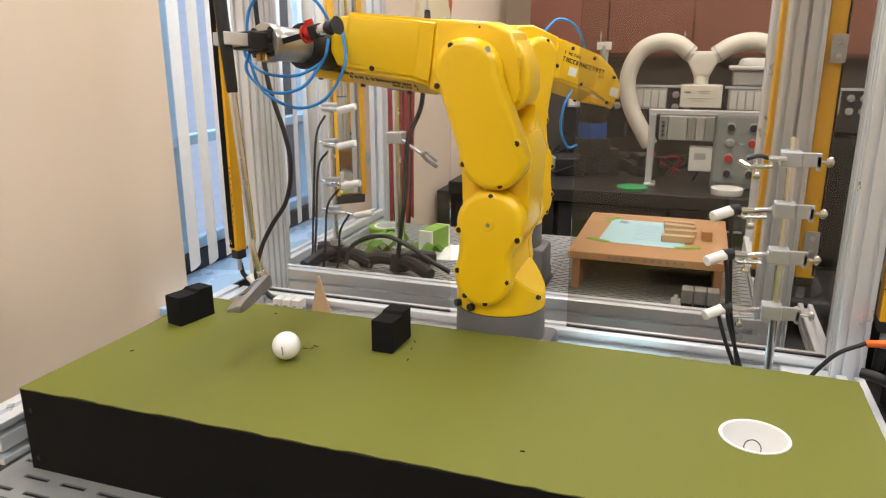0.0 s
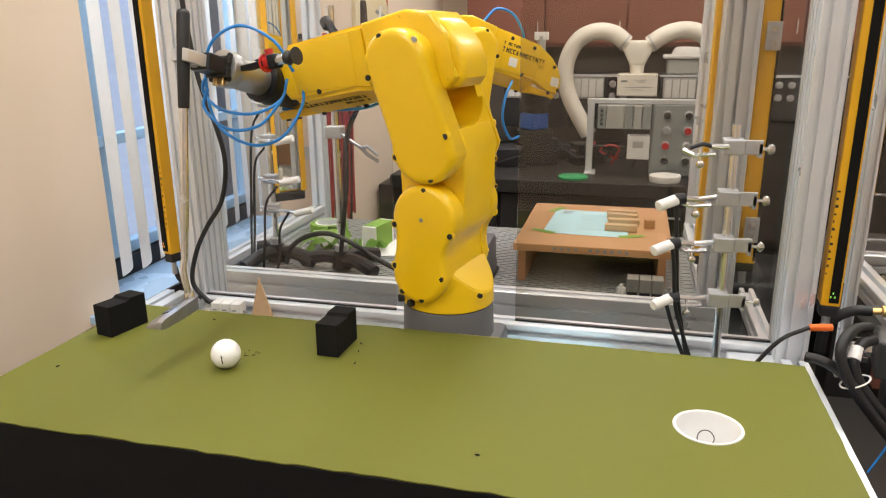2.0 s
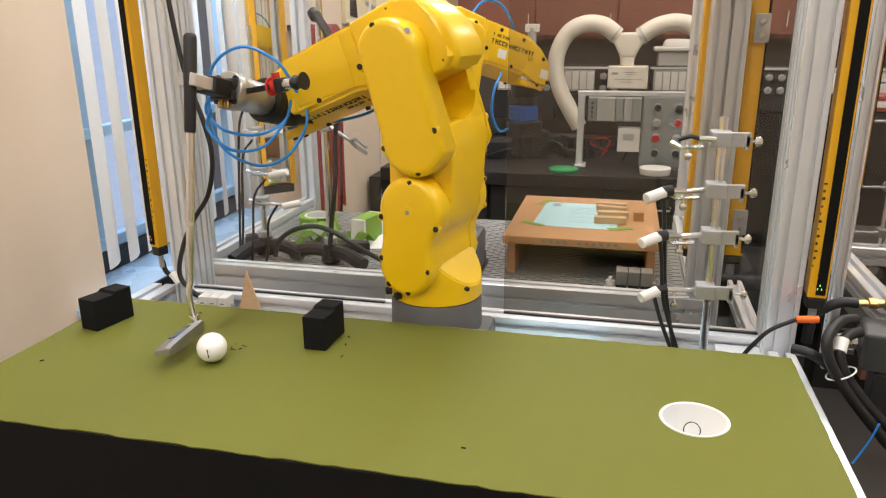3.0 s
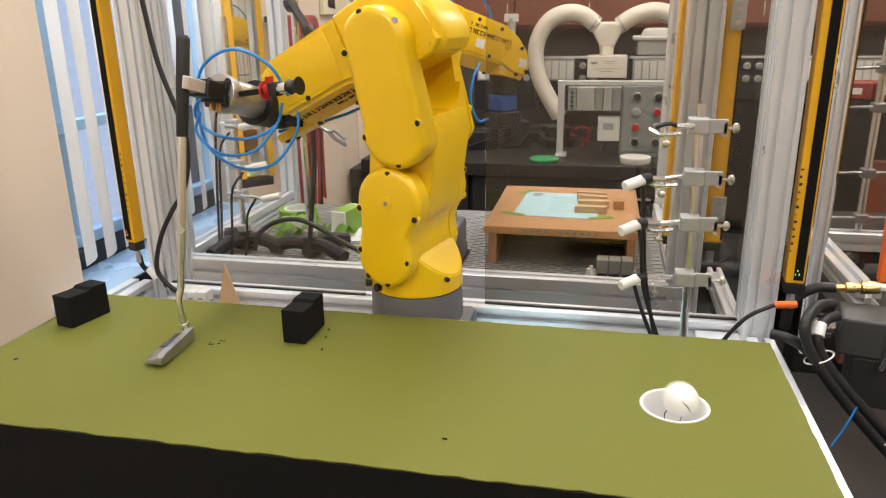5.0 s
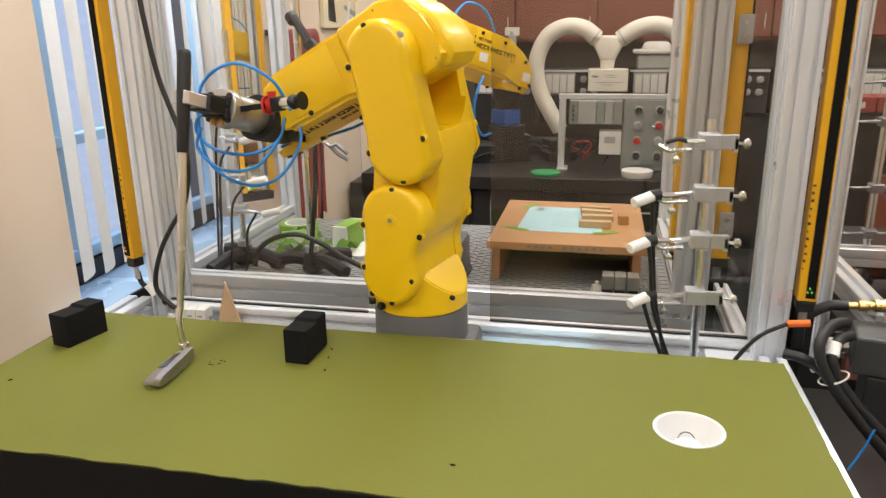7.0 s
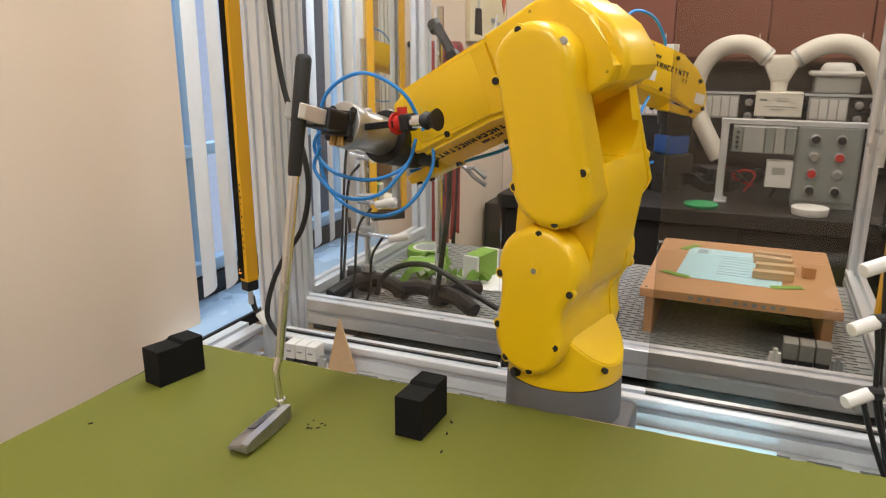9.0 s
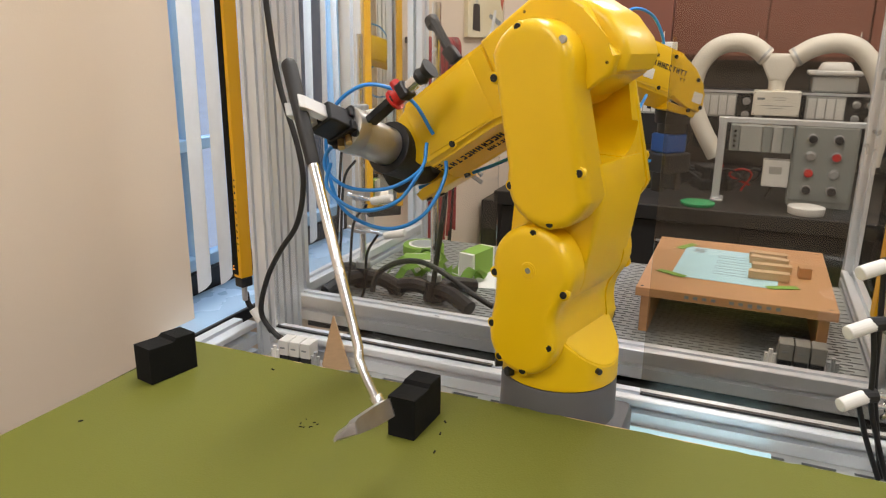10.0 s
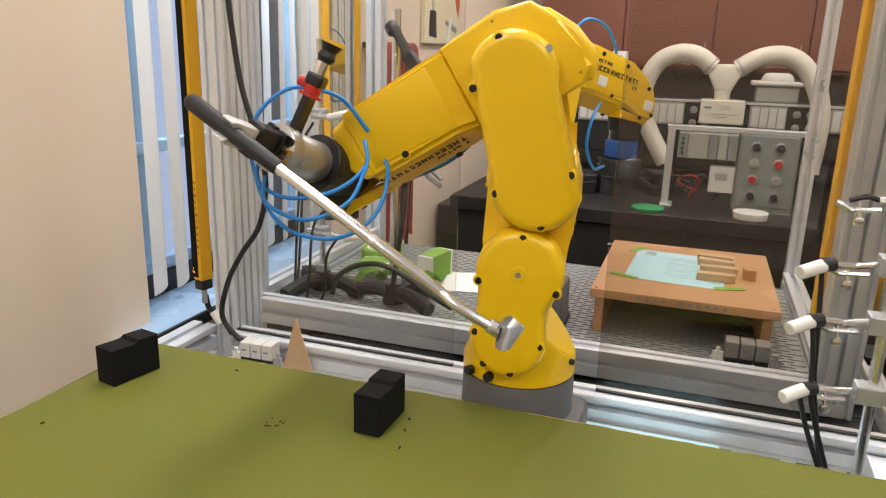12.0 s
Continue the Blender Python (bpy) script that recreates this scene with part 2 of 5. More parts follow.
def domed(bm, poly, y0, y1, r, n=5):
    """An outline in x and z made solid from y0 to y1, its rim at y1 rounded by r."""
    pts = [Vector(p) for p in poly]
    k = len(pts)
    area = sum(pts[i].x * pts[(i + 1) % k].y - pts[(i + 1) % k].x * pts[i].y for i in range(k))
    s = 1 if area > 0 else -1
    nor = []
    for i in range(k):
        d = (pts[(i + 1) % k] - pts[i - 1]).normalized()
        nor.append(Vector((d.y, -d.x)) * s)
    levels = [(0.0, y0), (0.0, y1 - r)] + [(r * (1 - math.cos(a)), y1 - r + r * math.sin(a)) for a in (math.pi / 2 * j / n for j in range(1, n + 1))]
    rings = [[bm.verts.new((p.x - q.x * d, y, p.y - q.y * d)) for p, q in zip(pts, nor)] for d, y in levels]
    for a, c in zip(rings, rings[1:]):
        for i in range(k):
            bm.faces.new((a[i], a[(i + 1) % k], c[(i + 1) % k], c[i]))
    bm.faces.new(rings[0])
    bm.faces.new(rings[-1][::-1])
    return bm


def arc(cx, cz, r, a0, a1, n=12):
    return [(cx + r * math.cos(radians(a0 + (a1 - a0) * k / n)), cz + r * math.sin(radians(a0 + (a1 - a0) * k / n))) for k in range(n + 1)]


def profile(w, h, pitch=0.04):
    """Section of a slotted aluminium bar, centred, slots every 40 mm or less."""
    def side(length):
        k = max(1, round(length / pitch))
        return [(-length / 2 + (i + 0.5) * length / k) for i in range(k)]
    s, d = min(0.0046 * pitch / 0.04 + 0.0008, 0.2 * min(w, h)), min(0.0165, 0.36 * min(w, h))
    out = []
    for c in side(w):
        out += [(c - s, -h / 2), (c - s, -h / 2 + d), (c + s, -h / 2 + d), (c + s, -h / 2)]
    for c in side(h):
        out += [(w / 2, c - s), (w / 2 - d, c - s), (w / 2 - d, c + s), (w / 2, c + s)]
    for c in side(w)[::-1]:
        out += [(c + s, h / 2), (c + s, h / 2 - d), (c - s, h / 2 - d), (c - s, h / 2)]
    for c in side(h)[::-1]:
        out += [(-w / 2, c + s), (-w / 2 + d, c + s), (-w / 2 + d, c - s), (-w / 2, c - s)]
    full, corner = [], [(w / 2, -h / 2), (w / 2, h / 2), (-w / 2, h / 2), (-w / 2, -h / 2)]
    cut = [4 * len(side(w)), 4 * len(side(h)), 4 * len(side(w)), 4 * len(side(h))]
    i, ch = 0, 0.0015
    sgn = [((-1, 0), (0, 1)), ((0, -1), (-1, 0)), ((1, 0), (0, -1)), ((0, 1), (1, 0))]
    for k in range(4):
        full += out[i:i + cut[k]]
        i += cut[k]
        (ax, az), (bx, bz) = sgn[k]
        full += [(corner[k][0] + ax * ch, corner[k][1] + az * ch), (corner[k][0] + bx * ch, corner[k][1] + bz * ch)]
    return full


def bar(bm, axis, cx, cy, cz, length, w, h, pitch=0.04):
    """A slotted bar centred at the place, along x, y or z; w and h are its other two sizes in x-y-z order."""
    m = {"y": pose(cx, cy, cz), "x": pose(cx, cy, cz, 0, 0, 90), "z": pose(cx, cy, cz, 90, 0, 0)}[axis]
    return prism(bm, profile(w, h, pitch), -length / 2, length / 2, m=m)


def slotted(bm, x0, x1, y0, y1, z, px, py, sl, sw, t=0.003):
    """A sheet with real staggered slots."""
    rows = int((y1 - y0) / py)
    py = (y1 - y0) / rows

    def quad(*c):
        bm.faces.new([bm.verts.new(p) for p in c])
    for j in range(rows):
        ya, yb = y0 + j * py, y0 + (j + 1) * py
        yc = (ya + yb) / 2
        x = x0 - (px / 2 if j % 2 else 0)
        while x < x1:
            a, b = max(x, x0), min(x + px, x1)
            s0, s1 = x + (px - sl) / 2, x + (px + sl) / 2
            if s0 <= a + 0.001 or s1 >= b - 0.001:
                quad((a, ya, z), (b, ya, z), (b, yb, z), (a, yb, z))
            else:
                u, v = yc - sw / 2, yc + sw / 2
                quad((a, ya, z), (b, ya, z), (b, u, z), (a, u, z))
                quad((a, v, z), (b, v, z), (b, yb, z), (a, yb, z))
                quad((a, u, z), (s0, u, z), (s0, v, z), (a, v, z))
                quad((s1, u, z), (b, u, z), (b, v, z), (s1, v, z))
                w = z - t
                quad((s0, u, z), (s1, u, z), (s1, u, w), (s0, u, w))
                quad((s0, v, z), (s1, v, z), (s1, v, w), (s0, v, w))
                quad((s0, u, z), (s0, v, z), (s0, v, w), (s0, u, w))
                quad((s1, u, z), (s1, v, z), (s1, v, w), (s1, u, w))
            x += px
    return bm


# ---------------------------------------------------------------- the room
def structure(name, bm, material, label, category, smooth=None):
    return tagged(part(name, bm, material, smooth=smooth), label, category, kind="structure")


structure("floor", box(B(), -3.2, 2.8, -3.0, 5.0, FLOOR - 0.1, FLOOR), FLOORM, "dark vinyl floor of the laboratory", "floor")
structure("ceiling", box(B(), -3.2, 2.8, -3.0, 5.0, CEIL, CEIL + 0.1), CEILM, "pale tiled laboratory ceiling", "ceiling")
bm = box(B(), -1.36, -1.206, -3.0, 1.471, FLOOR, CEIL)
box(bm, -1.36, -1.206, 1.471, 2.34, FLOOR, -0.215)
box(bm, -1.36, -1.206, 1.471, 2.34, 1.3, CEIL)
box(bm, -1.36, -1.206, 2.34, 4.72, FLOOR, CEIL)
structure("wall_west", bm, WALL, "plain beige painted wall with a window opening", "wall")
structure("wall_north", box(B(), -1.36, 2.8, 4.72, 4.85, FLOOR, CEIL), WALL, "beige wall behind the work bench", "wall")
structure("wall_east", box(B(), 2.6, 2.75, -3.0, 4.72, FLOOR, CEIL), WALL, "plain beige painted wall", "wall")
structure("wall_south", box(B(), -1.36, 2.75, -3.0, -2.85, FLOOR, CEIL), WALL, "plain beige painted wall", "wall")

# the window with its sill, frame and the brick house outside
bm = box(B(), -1.36, -1.145, 1.36, 2.37, -0.215, -0.195, 0.003)
structure("window_sill", bm, SILL, "glossy white window sill, blue daylight put into its colour", "window sill")
win = thing("window_1", pose(-1.34, 1.9055, 0), "tall window with a pale blue frame and bars", "window", kind="structure")
for y in (-0.420, -0.260, 0.09, 0.420):
    part("frame_post", box(B(), -0.02, 0.02, y - 0.0145, y + 0.0145, -0.142, 1.29, 0.003), WINFRAME, win)
for z, q in ((-0.125, 0.016), (0.170, 0.014), (1.275, 0.02)):
    part("frame_rail", box(B(), -0.018, 0.018, -0.434, 0.434, z - q, z + q, 0.003), WINFRAME, win)
# Black strip paints the shade of the recess between rail and sill.
part("recess_strip", box(B(), -0.012, 0.030, -0.434, 0.434, -0.1945, -0.1425), BLACKMETAL, win, "black strip painting the dark recess below the window rail")
pane = part("pane", box(B(), -0.006, -0.002, -0.434, 0.434, -0.11, 1.26), WINGLASS, win)
pane.visible_shadow = False
# The far stretch of facade is painted dark for shade, the near one glows.
structure("backdrop_shaded", box(B(), -4.05, -4.0, 6.0, 14.0, -3, 5), BRICKDARK, "brick facade outside the window, shade painted into its dark colour", "backdrop")
structure("backdrop", box(B(), -4.05, -4.0, 0.5, 5.99, -3, 5), BRICK, "blue-grey brick facade outside the window, daylight given as glow", "backdrop")
structure("sill_edge", box(B(), -1.144, -1.134, 1.36, 2.37, -0.222, -0.193, 0.002), BLACKMETAL, "black front edge of the window sill", "sill edge")
structure("wall_below_window", box(B(), -1.20, -1.16, 1.36, 2.37, FLOOR, -0.216), WALL, "beige painted wall below the window sill", "wall")

blind = thing("vertical_blind", pose(-1.225, 1.535, -0.145), "vertical blind with pale grey fabric slats, half open", "blind")
part("head_rail", box(B(), -0.02, 0.02, -0.05, 0.83, 1.40, 1.44, 0.003), ALU, blind)
bm = B()
for k in range(9):
    y = -0.044 + 0.088 * k / 8
    x = 0.006 * (1 - (2 * k / 8 - 1) ** 2)
    for z in (0.0, 1.4):
        bm.verts.new((x, y, z))
bm.verts.ensure_lookup_table()
for k in range(8):
    i = 2 * k
    bm.faces.new((bm.verts[i], bm.verts[i + 2], bm.verts[i + 3], bm.verts[i + 1]))
bmesh.ops.solidify(bm, geom=list(bm.faces), thickness=0.0008)
slat = part("slat", bm, BLIND, blind, smooth=30)
for i in range(11):
    s = slat if i == 0 else slat.copy()
    if i:
        scene.collection.objects.link(s)
    s.matrix_basis = pose(0, 0.0 + 0.078 * i, random.uniform(-0.004, 0.004), 0, random.uniform(-0.6, 0.6), 21 + random.uniform(-4, 4))

MACHINED = mat("machined_aluminium", (0.70, 0.70, 0.70), 0.3, 0.55, 0.05, 40, 0.03, 300)
HEADSTEEL = mat("worn_cast_steel", (0.34, 0.34, 0.35), 0.32, 0.8, 0.25, 60, 0.1, 250)

# ---------------------------------------------------------------- the near cell: table, rails, columns
TABLE = -0.118
bm = slotted(B(), -0.84, 0.232, 0.575, 1.206, TABLE, 0.060, 0.030, 0.040, 0.007)
box(bm, -0.84, 0.232, 0.555, 0.575, TABLE - 0.05, TABLE, 0.003)
tagged(part("slotted_table_plate", bm, PLATE), "grey steel table plate with rows of slots", "table plate", kind="structure")
# Dark slab paints the shade seen through the table slots.
structure("table_underside", box(B(), -0.90, 0.30, 0.56, 1.25, TABLE - 0.10, TABLE - 0.03), DARK, "underside of the steel table, painted dark for the shade below its slots", "table")


def beam(name, axis, cx, cy, cz, length, w, h, label, pitch=0.04):
    return tagged(part(name, bar(B(), axis, cx, cy, cz, length, w, h, pitch), ALU), label, "frame bar", "cell frame bars", "structure")


beam("rail_near", "x", -0.285, 1.226, -0.088, 1.034, 0.04, 0.062, "horizontal slotted aluminium rail behind the robot")
beam("rail_right", "y", 0.253, 0.86, -0.088, 0.60, 0.04, 0.062, "aluminium rail along the edge of the table")
beam("rail_left", "y", -0.872, 0.93, -0.088, 0.60, 0.05, 0.062, "aluminium rail along the table beside the wall")
beam("column_right", "z", 0.250, 1.206, 0.75, 1.74, 0.044, 0.08, "tall slotted aluminium column of the robot cell", 0.022)
beam("column_left", "z", -0.822, 1.262, 0.75, 1.74, 0.042, 0.08, "tall slotted aluminium column beside the window", 0.022)
beam("rail_far", "x", -0.385, 1.489, -0.122, 1.14, 0.04, 0.054, "horizontal slotted aluminium rail of the rear cell")
beam("column_far_right", "z", 0.168, 1.500, 0.70, 1.70, 0.062, 0.06, "slotted aluminium column of the rear cell", 0.021)
beam("column_far_left", "z", -0.945, 1.500, 0.70, 1.70, 0.04, 0.04, "slotted aluminium column of the rear cell near the blind")
beam("column_back_left", "z", -0.955, 2.14, 0.70, 1.70, 0.045, 0.045, "aluminium column at the back of the rear cell")
beam("column_back_right", "z", 0.172, 2.20, 0.70, 1.70, 0.03, 0.03, "thin aluminium post at the back of the rear cell")
beam("rail_far_left", "y", -0.955, 1.82, -0.115, 0.60, 0.04, 0.05, "aluminium rail along the side of the rear cell")
beam("rail_far_right", "y", 0.172, 1.86, -0.135, 0.66, 0.04, 0.06, "aluminium rail along the side of the rear cell")
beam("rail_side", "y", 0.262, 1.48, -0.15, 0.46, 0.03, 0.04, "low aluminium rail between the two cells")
# Black sheet stands in for the shade in the gap between the rails.
structure("gap_shade_sheet", box(B(), -0.80, 0.232, 1.2465, 1.508, -0.180, -0.158), FOAM, "black sheet painting the shade in the gap between the two cell frames", "tray")
bm = slotted(B(), -0.93, 0.15, 1.51, 2.12, -0.13, 0.036, 0.0135, 0.027, 0.0056)
structure("rear_floor_plate", bm, PLATE, "perforated grey steel plate with staggered slots", "floor plate")
# Dark sheet added so the rear plate's slots look shaded.
structure("rear_slot_shade", box(B(), -0.93, 0.15, 1.512, 2.12, -0.18, -0.142), DARK, "sheet below the perforated plate, painted dark for the shade in its slots", "tray")
bm = box(B(), 0.16, 0.232, 1.12, 1.204, TABLE, -0.07, 0.003)
structure("corner_bracket", bm, ALU, "aluminium corner bracket at the foot of the column", "bracket")



def guard_panel(x, y, half, label, material):
    t = thing("clear_guard_panel", pose(x, y, -0.0565), label, "guard panel", "clear guard panels")
    sheet = part("sheet", box(B(), -half, half, -0.0025, 0.0025, 0.003, 1.456), material, t)
    sheet.visible_shadow = False
    part("gasket", box(B(), -half, half, -0.0035, 0.0035, 0, 0.0028), BLACK, t, "black rubber gasket")


guard_panel(0.019, 1.2245, 0.209, "clear polycarbonate guard panel in the frame", CLEAR)
guard_panel(-0.605, 1.2245, 0.195, "clear polycarbonate guard panel beside the window", CLEARSIDE)
guard_panel(0.604, 1.270, 0.249, "clear polycarbonate guard panel of the neighbouring cell", CLEAR)
# ---------------------------------------------------------------- light curtains


def light_curtain(m, length, label, window, led):
    t = thing("light_curtain", m, label, "light curtain", "yellow light curtains")
    bm = B()
    box(bm, -0.0175, 0.0175, -0.02, 0.02, 0, length, 0.0025)
    part("housing", bm, CURTAIN_YELLOW, t)
    part("lens_strip", box(B(), window[0], window[1], -0.0225, -0.0203, 0.006, length), BLACKWOOD, t, "glossy black lens strip")
    part("end_cap", box(B(), -0.0165, 0.0165, -0.019, 0.019, -0.018, 0.0, 0.003), BLACK, t, "black end cap")
    part("connector", cyl(B(), (0, 0, -0.045), (0, 0, -0.018), 0.008), GALV, t, "threaded metal connector")
    if led is None:
        return t
    bm = B()
    for i in range(3):
        box(bm, window[0] + 0.001 + 0.0035 * i, window[0] + 0.003 + 0.0035 * i, -0.0232, -0.0222, 0.014 + 0.006 * (i % 2), 0.017 + 0.006 * (i % 2))
    part("indicator", bm, led, t, "small glowing indicator lights")
    bm = B()
    for i in range(15):
        z = 0.05 + 0.0085 * i + 0.003 * (i % 4)
        x0 = window[1] + 0.004 if window[1] < 0.01 else -0.0165
        box(bm, x0, x0 + 0.0025 + 0.0015 * (i % 3), -0.0207, -0.0202, z, z + 0.0028 + 0.0012 * (i % 2))
    part("print", bm, INK, t, "small black printed symbols")
    return t


light_curtain(pose(-0.895, 1.263, 0.01, 0, 0, -15) @ Matrix.Diagonal((0.62, 0.62, 1, 1)), 1.3, "yellow light curtain bar with a black lens strip beside the blind", (-0.0172, 0.0050), LED_O)
light_curtain(pose(0.2960, 1.190, 0.03, 0, 0, -4) @ Matrix.Diagonal((0.78, 0.8, 1, 1)), 1.3, "yellow light curtain bar with a black lens strip beside the column", (-0.0035, 0.0135), LED_G)
light_curtain(pose(0.222, 1.53, -0.012), 1.3, "yellow light curtain bar of the rear cell", (0.0125, 0.0165), None)
light_curtain(pose(0.146, 1.56, -0.012), 1.3, "yellow light curtain bar behind the aluminium column", (0.0125, 0.0165), None)
mc = thing("mirror_column", pose(-1.071, 2.155, -0.06, 0, 0, 44.5), "yellow deflecting mirror column at the back of the rear cell", "mirror column")
part("back", box(B(), -0.056, 0.056, 0.006, 0.03, 0, 1.36, 0.002), CURTAIN_YELLOW, mc)
part("side_strip", box(B(), -0.056, -0.036, -0.006, 0.0055, 0, 1.36, 0.0015), CURTAIN_YELLOW, mc, "yellow frame strip")
part("side_strip", box(B(), 0.039, 0.056, -0.006, 0.0055, 0, 1.36, 0.0015), CURTAIN_YELLOW, mc, "yellow frame strip")
part("mirror", box(B(), -0.0355, 0.0385, 0.0, 0.0055, 0.006, 1.36), MIRROR, mc, "tall mirror strip")
part("foot", box(B(), -0.050, 0.050, -0.004, 0.028, -0.028, -0.0005, 0.002), BLACK, mc, "black end cap")
part("bracket", box(B(), 0.0565, 0.086, 0.0, 0.010, 0.10, 0.14, 0.001), GALV, mc, "zinc mounting bracket")
light_curtain(pose(0.447, 1.60, 0.12) @ Matrix.Diagonal((0.62, 0.62, 1, 1)), 1.2, "yellow light curtain bar of the neighbouring cell", (0.0125, 0.0165), None)
beam("column_beyond", "z", 0.346, 1.265, 0.75, 1.74, 0.014, 0.03, "aluminium post of the neighbouring cell")
beam("rail_beyond", "y", 0.466, 1.54, -0.060, 0.36, 0.04, 0.04, "aluminium rail of the neighbouring cell")
beam("rail_beyond_back", "x", 0.78, 1.742, -0.060, 0.67, 0.04, 0.04, "aluminium cross rail of the neighbouring cell")
for px_, py_, pz_ in ((0.262, 1.502, 0.42), (0.262, 1.502, 0.06)):
    t = thing("curtain_bracket", pose(px_ - 0.05, py_ + 0.006, pz_), "small zinc mounting bracket with screws", "bracket", "brackets")
    part("plate", box(B(), 0, 0.026, -0.012, -0.009, -0.025, 0.025, 0.001), GALV, t)
    for z in (-0.012, 0.012):
        part("screw", cyl(B(), (0.013, -0.012, z), (0.013, -0.016, z), 0.005, seg=10), STEEL, t)

# ---------------------------------------------------------------- the green putting board
board = thing("putting_board", pose(-0.285, 0.826, 0), "green painted putting board with black sides and a hole", "putting board")
X0, X1, Y0, Y1 = -0.522, 0.517, -0.187, 0.188
HX, HY, HR = 0.378, -0.008, 0.0375
bm = B()
edge = []
rnd = random.Random(4)


def run(a, b, n, wob):
    for k in range(n):
        t = k / n
        d = wob * (rnd.random() - 0.5)
        x, y = a[0] + (b[0] - a[0]) * t, a[1] + (b[1] - a[1]) * t
        edge.append(bm.verts.new((x + (d if a[0] == b[0] else 0), y + (d if a[1] == b[1] else 0), 0)))


run((X0, Y0), (X1, Y0), 70, 0.0035)
run((X1, Y0), (X1, Y1), 25, 0.001)
run((X1, Y1), (X0 + 0.012, Y1), 80, 0.0030)
run((X0 + 0.012, Y1), (X0, Y0), 25, 0.001)
hole = [bm.verts.new((HX + (HR + 0.0012 * rnd.random()) * math.cos(a), HY + (HR + 0.0012 * rnd.random()) * math.sin(a), 0)) for a in (2 * math.pi * k / 48 for k in range(48))]
es = [bm.edges.new((a, b)) for lp in (edge, hole) for a, b in zip(lp, lp[1:] + lp[:1])]
bmesh.ops.triangle_fill(bm, edges=es, use_beauty=True, use_dissolve=False)
ext = bmesh.ops.extrude_face_region(bm, geom=list(bm.faces))
bmesh.ops.translate(bm, vec=(0, 0, -0.0012), verts=[v for v in ext["geom"] if isinstance(v, bmesh.types.BMVert)])
part("top", bm, GREEN, board, "green painted top with uneven edges")
part("front_skirt", box(B(), X0 + 0.001, X1 - 0.001, Y0 - 0.0012, Y0 + 0.018, TABLE, -0.0016, 0.0006), BLACKWOOD, board, "black painted front side")
part("back_skirt", box(B(), X0 + 0.016, X1 - 0.30, Y1 - 0.02, Y1 + 0.0035, TABLE + 0.024, -0.0013, 0.0006), PINE, board, "raw plywood back side")
part("side_skirt", box(B(), X0 + 0.003, X0 + 0.014, Y0 + 0.0185, Y1 - 0.021, TABLE, -0.0016, 0.0006), BLACKWOOD, board, "black painted side")
part("side_skirt", box(B(), X1 - 0.014, X1 - 0.003, Y0 + 0.0185, Y1 - 0.021, TABLE, -0.0016, 0.0006), BLACKWOOD, board, "black painted side")
for xs in (X0 + 0.05, X0 + 0.9):
    for k in range(2):
        part("screw", cyl(B(), (xs - 0.035, Y0 + 0.0, -0.03 - 0.07 * k), (xs - 0.035, Y0 - 0.0025, -0.03 - 0.07 * k), 0.003, seg=10), BLACKMETAL, board)
bm = B()
prof = [(HR + 0.0006, 0.0008), (HR - 0.0022, 0.0008), (HR - 0.004, -0.004), (0.0285, -0.052), (0.026, -0.056), (0.0, -0.056)]
rings = [[bm.verts.new((HX + r * math.cos(a), HY + r * math.sin(a), z)) for a in (2 * math.pi * k / 40 for k in range(40))] for r, z in prof[:-1]]
c = bm.verts.new((HX, HY, -0.056))
for a, b in zip(rings, rings[1:]):
    for k in range(40):
        bm.faces.new((a[k], a[(k + 1) % 40], b[(k + 1) % 40], b[k]))
for k in range(40):
    bm.faces.new((rings[-1][k], rings[-1][(k + 1) % 40], c))
part("cup", bm, CUPWHITE, board, "white cup set into the hole", smooth=40)
bm = B()
tube(bm, [(HX + 0.0025 + 0.0095 * math.cos(a), HY + math.sqrt(0.0304 ** 2 - (0.0025 + 0.0095 * math.cos(a)) ** 2) + 0.0011 * math.sin(a), -0.031 + 0.0095 * math.sin(a)) for a in (2 * math.pi * k / 24 for k in range(25))], 0.0006, 6)
bm2 = B()
tube(bm2, [(HX + (HR + 0.0004) * math.cos(a), HY + (HR + 0.0004) * math.sin(a), 0.0002) for a in (2 * math.pi * k / 40 for k in range(41))], 0.0011, 6)
part("cup_rim", bm2, WHITE, board, "bright white painted rim", smooth=60)
part("cup_ring", bm, DARK, board, "thin dark ring round a hole plug in the cup wall")


def foam_block(m, label):
    t = thing("foam_block", m, label, "foam block", "black foam blocks")
    pr = [(-0.034, 0), (0.034, 0), (0.034, 0.049), (0.006, 0.050), (0.003, 0.0455), (-0.001, 0.046), (-0.034, 0.0475)]
    bm = prism(B(), [(x, z) for x, z in pr], -0.0165, 0.0165, 0.0012, 2, m=pose(0, 0, 0, 0, 0, 90), both=True)
    part("foam", bm, FOAM, t)
    return t


foam_block(pose(-0.751, 0.918, 0.0005, 0, 0, -12), "black foam block with a notched top on the green board")
foam_block(pose(-0.402, 0.928, 0.0005, 0, 0, -2), "black foam block with a notched top beside loose crumbs")
rc = random.Random(7)
bm = B()
for i in range(9):
    box(bm, -0.003 * rc.random(), 0.001 + 0.002 * rc.random(), -0.0005, 0.0005, 0, 0.0008, m=pose(-0.535 + 0.035 * rc.random(), 0.868 + 0.022 * rc.random(), 0.0006, 0, 0, 180 * rc.random()))
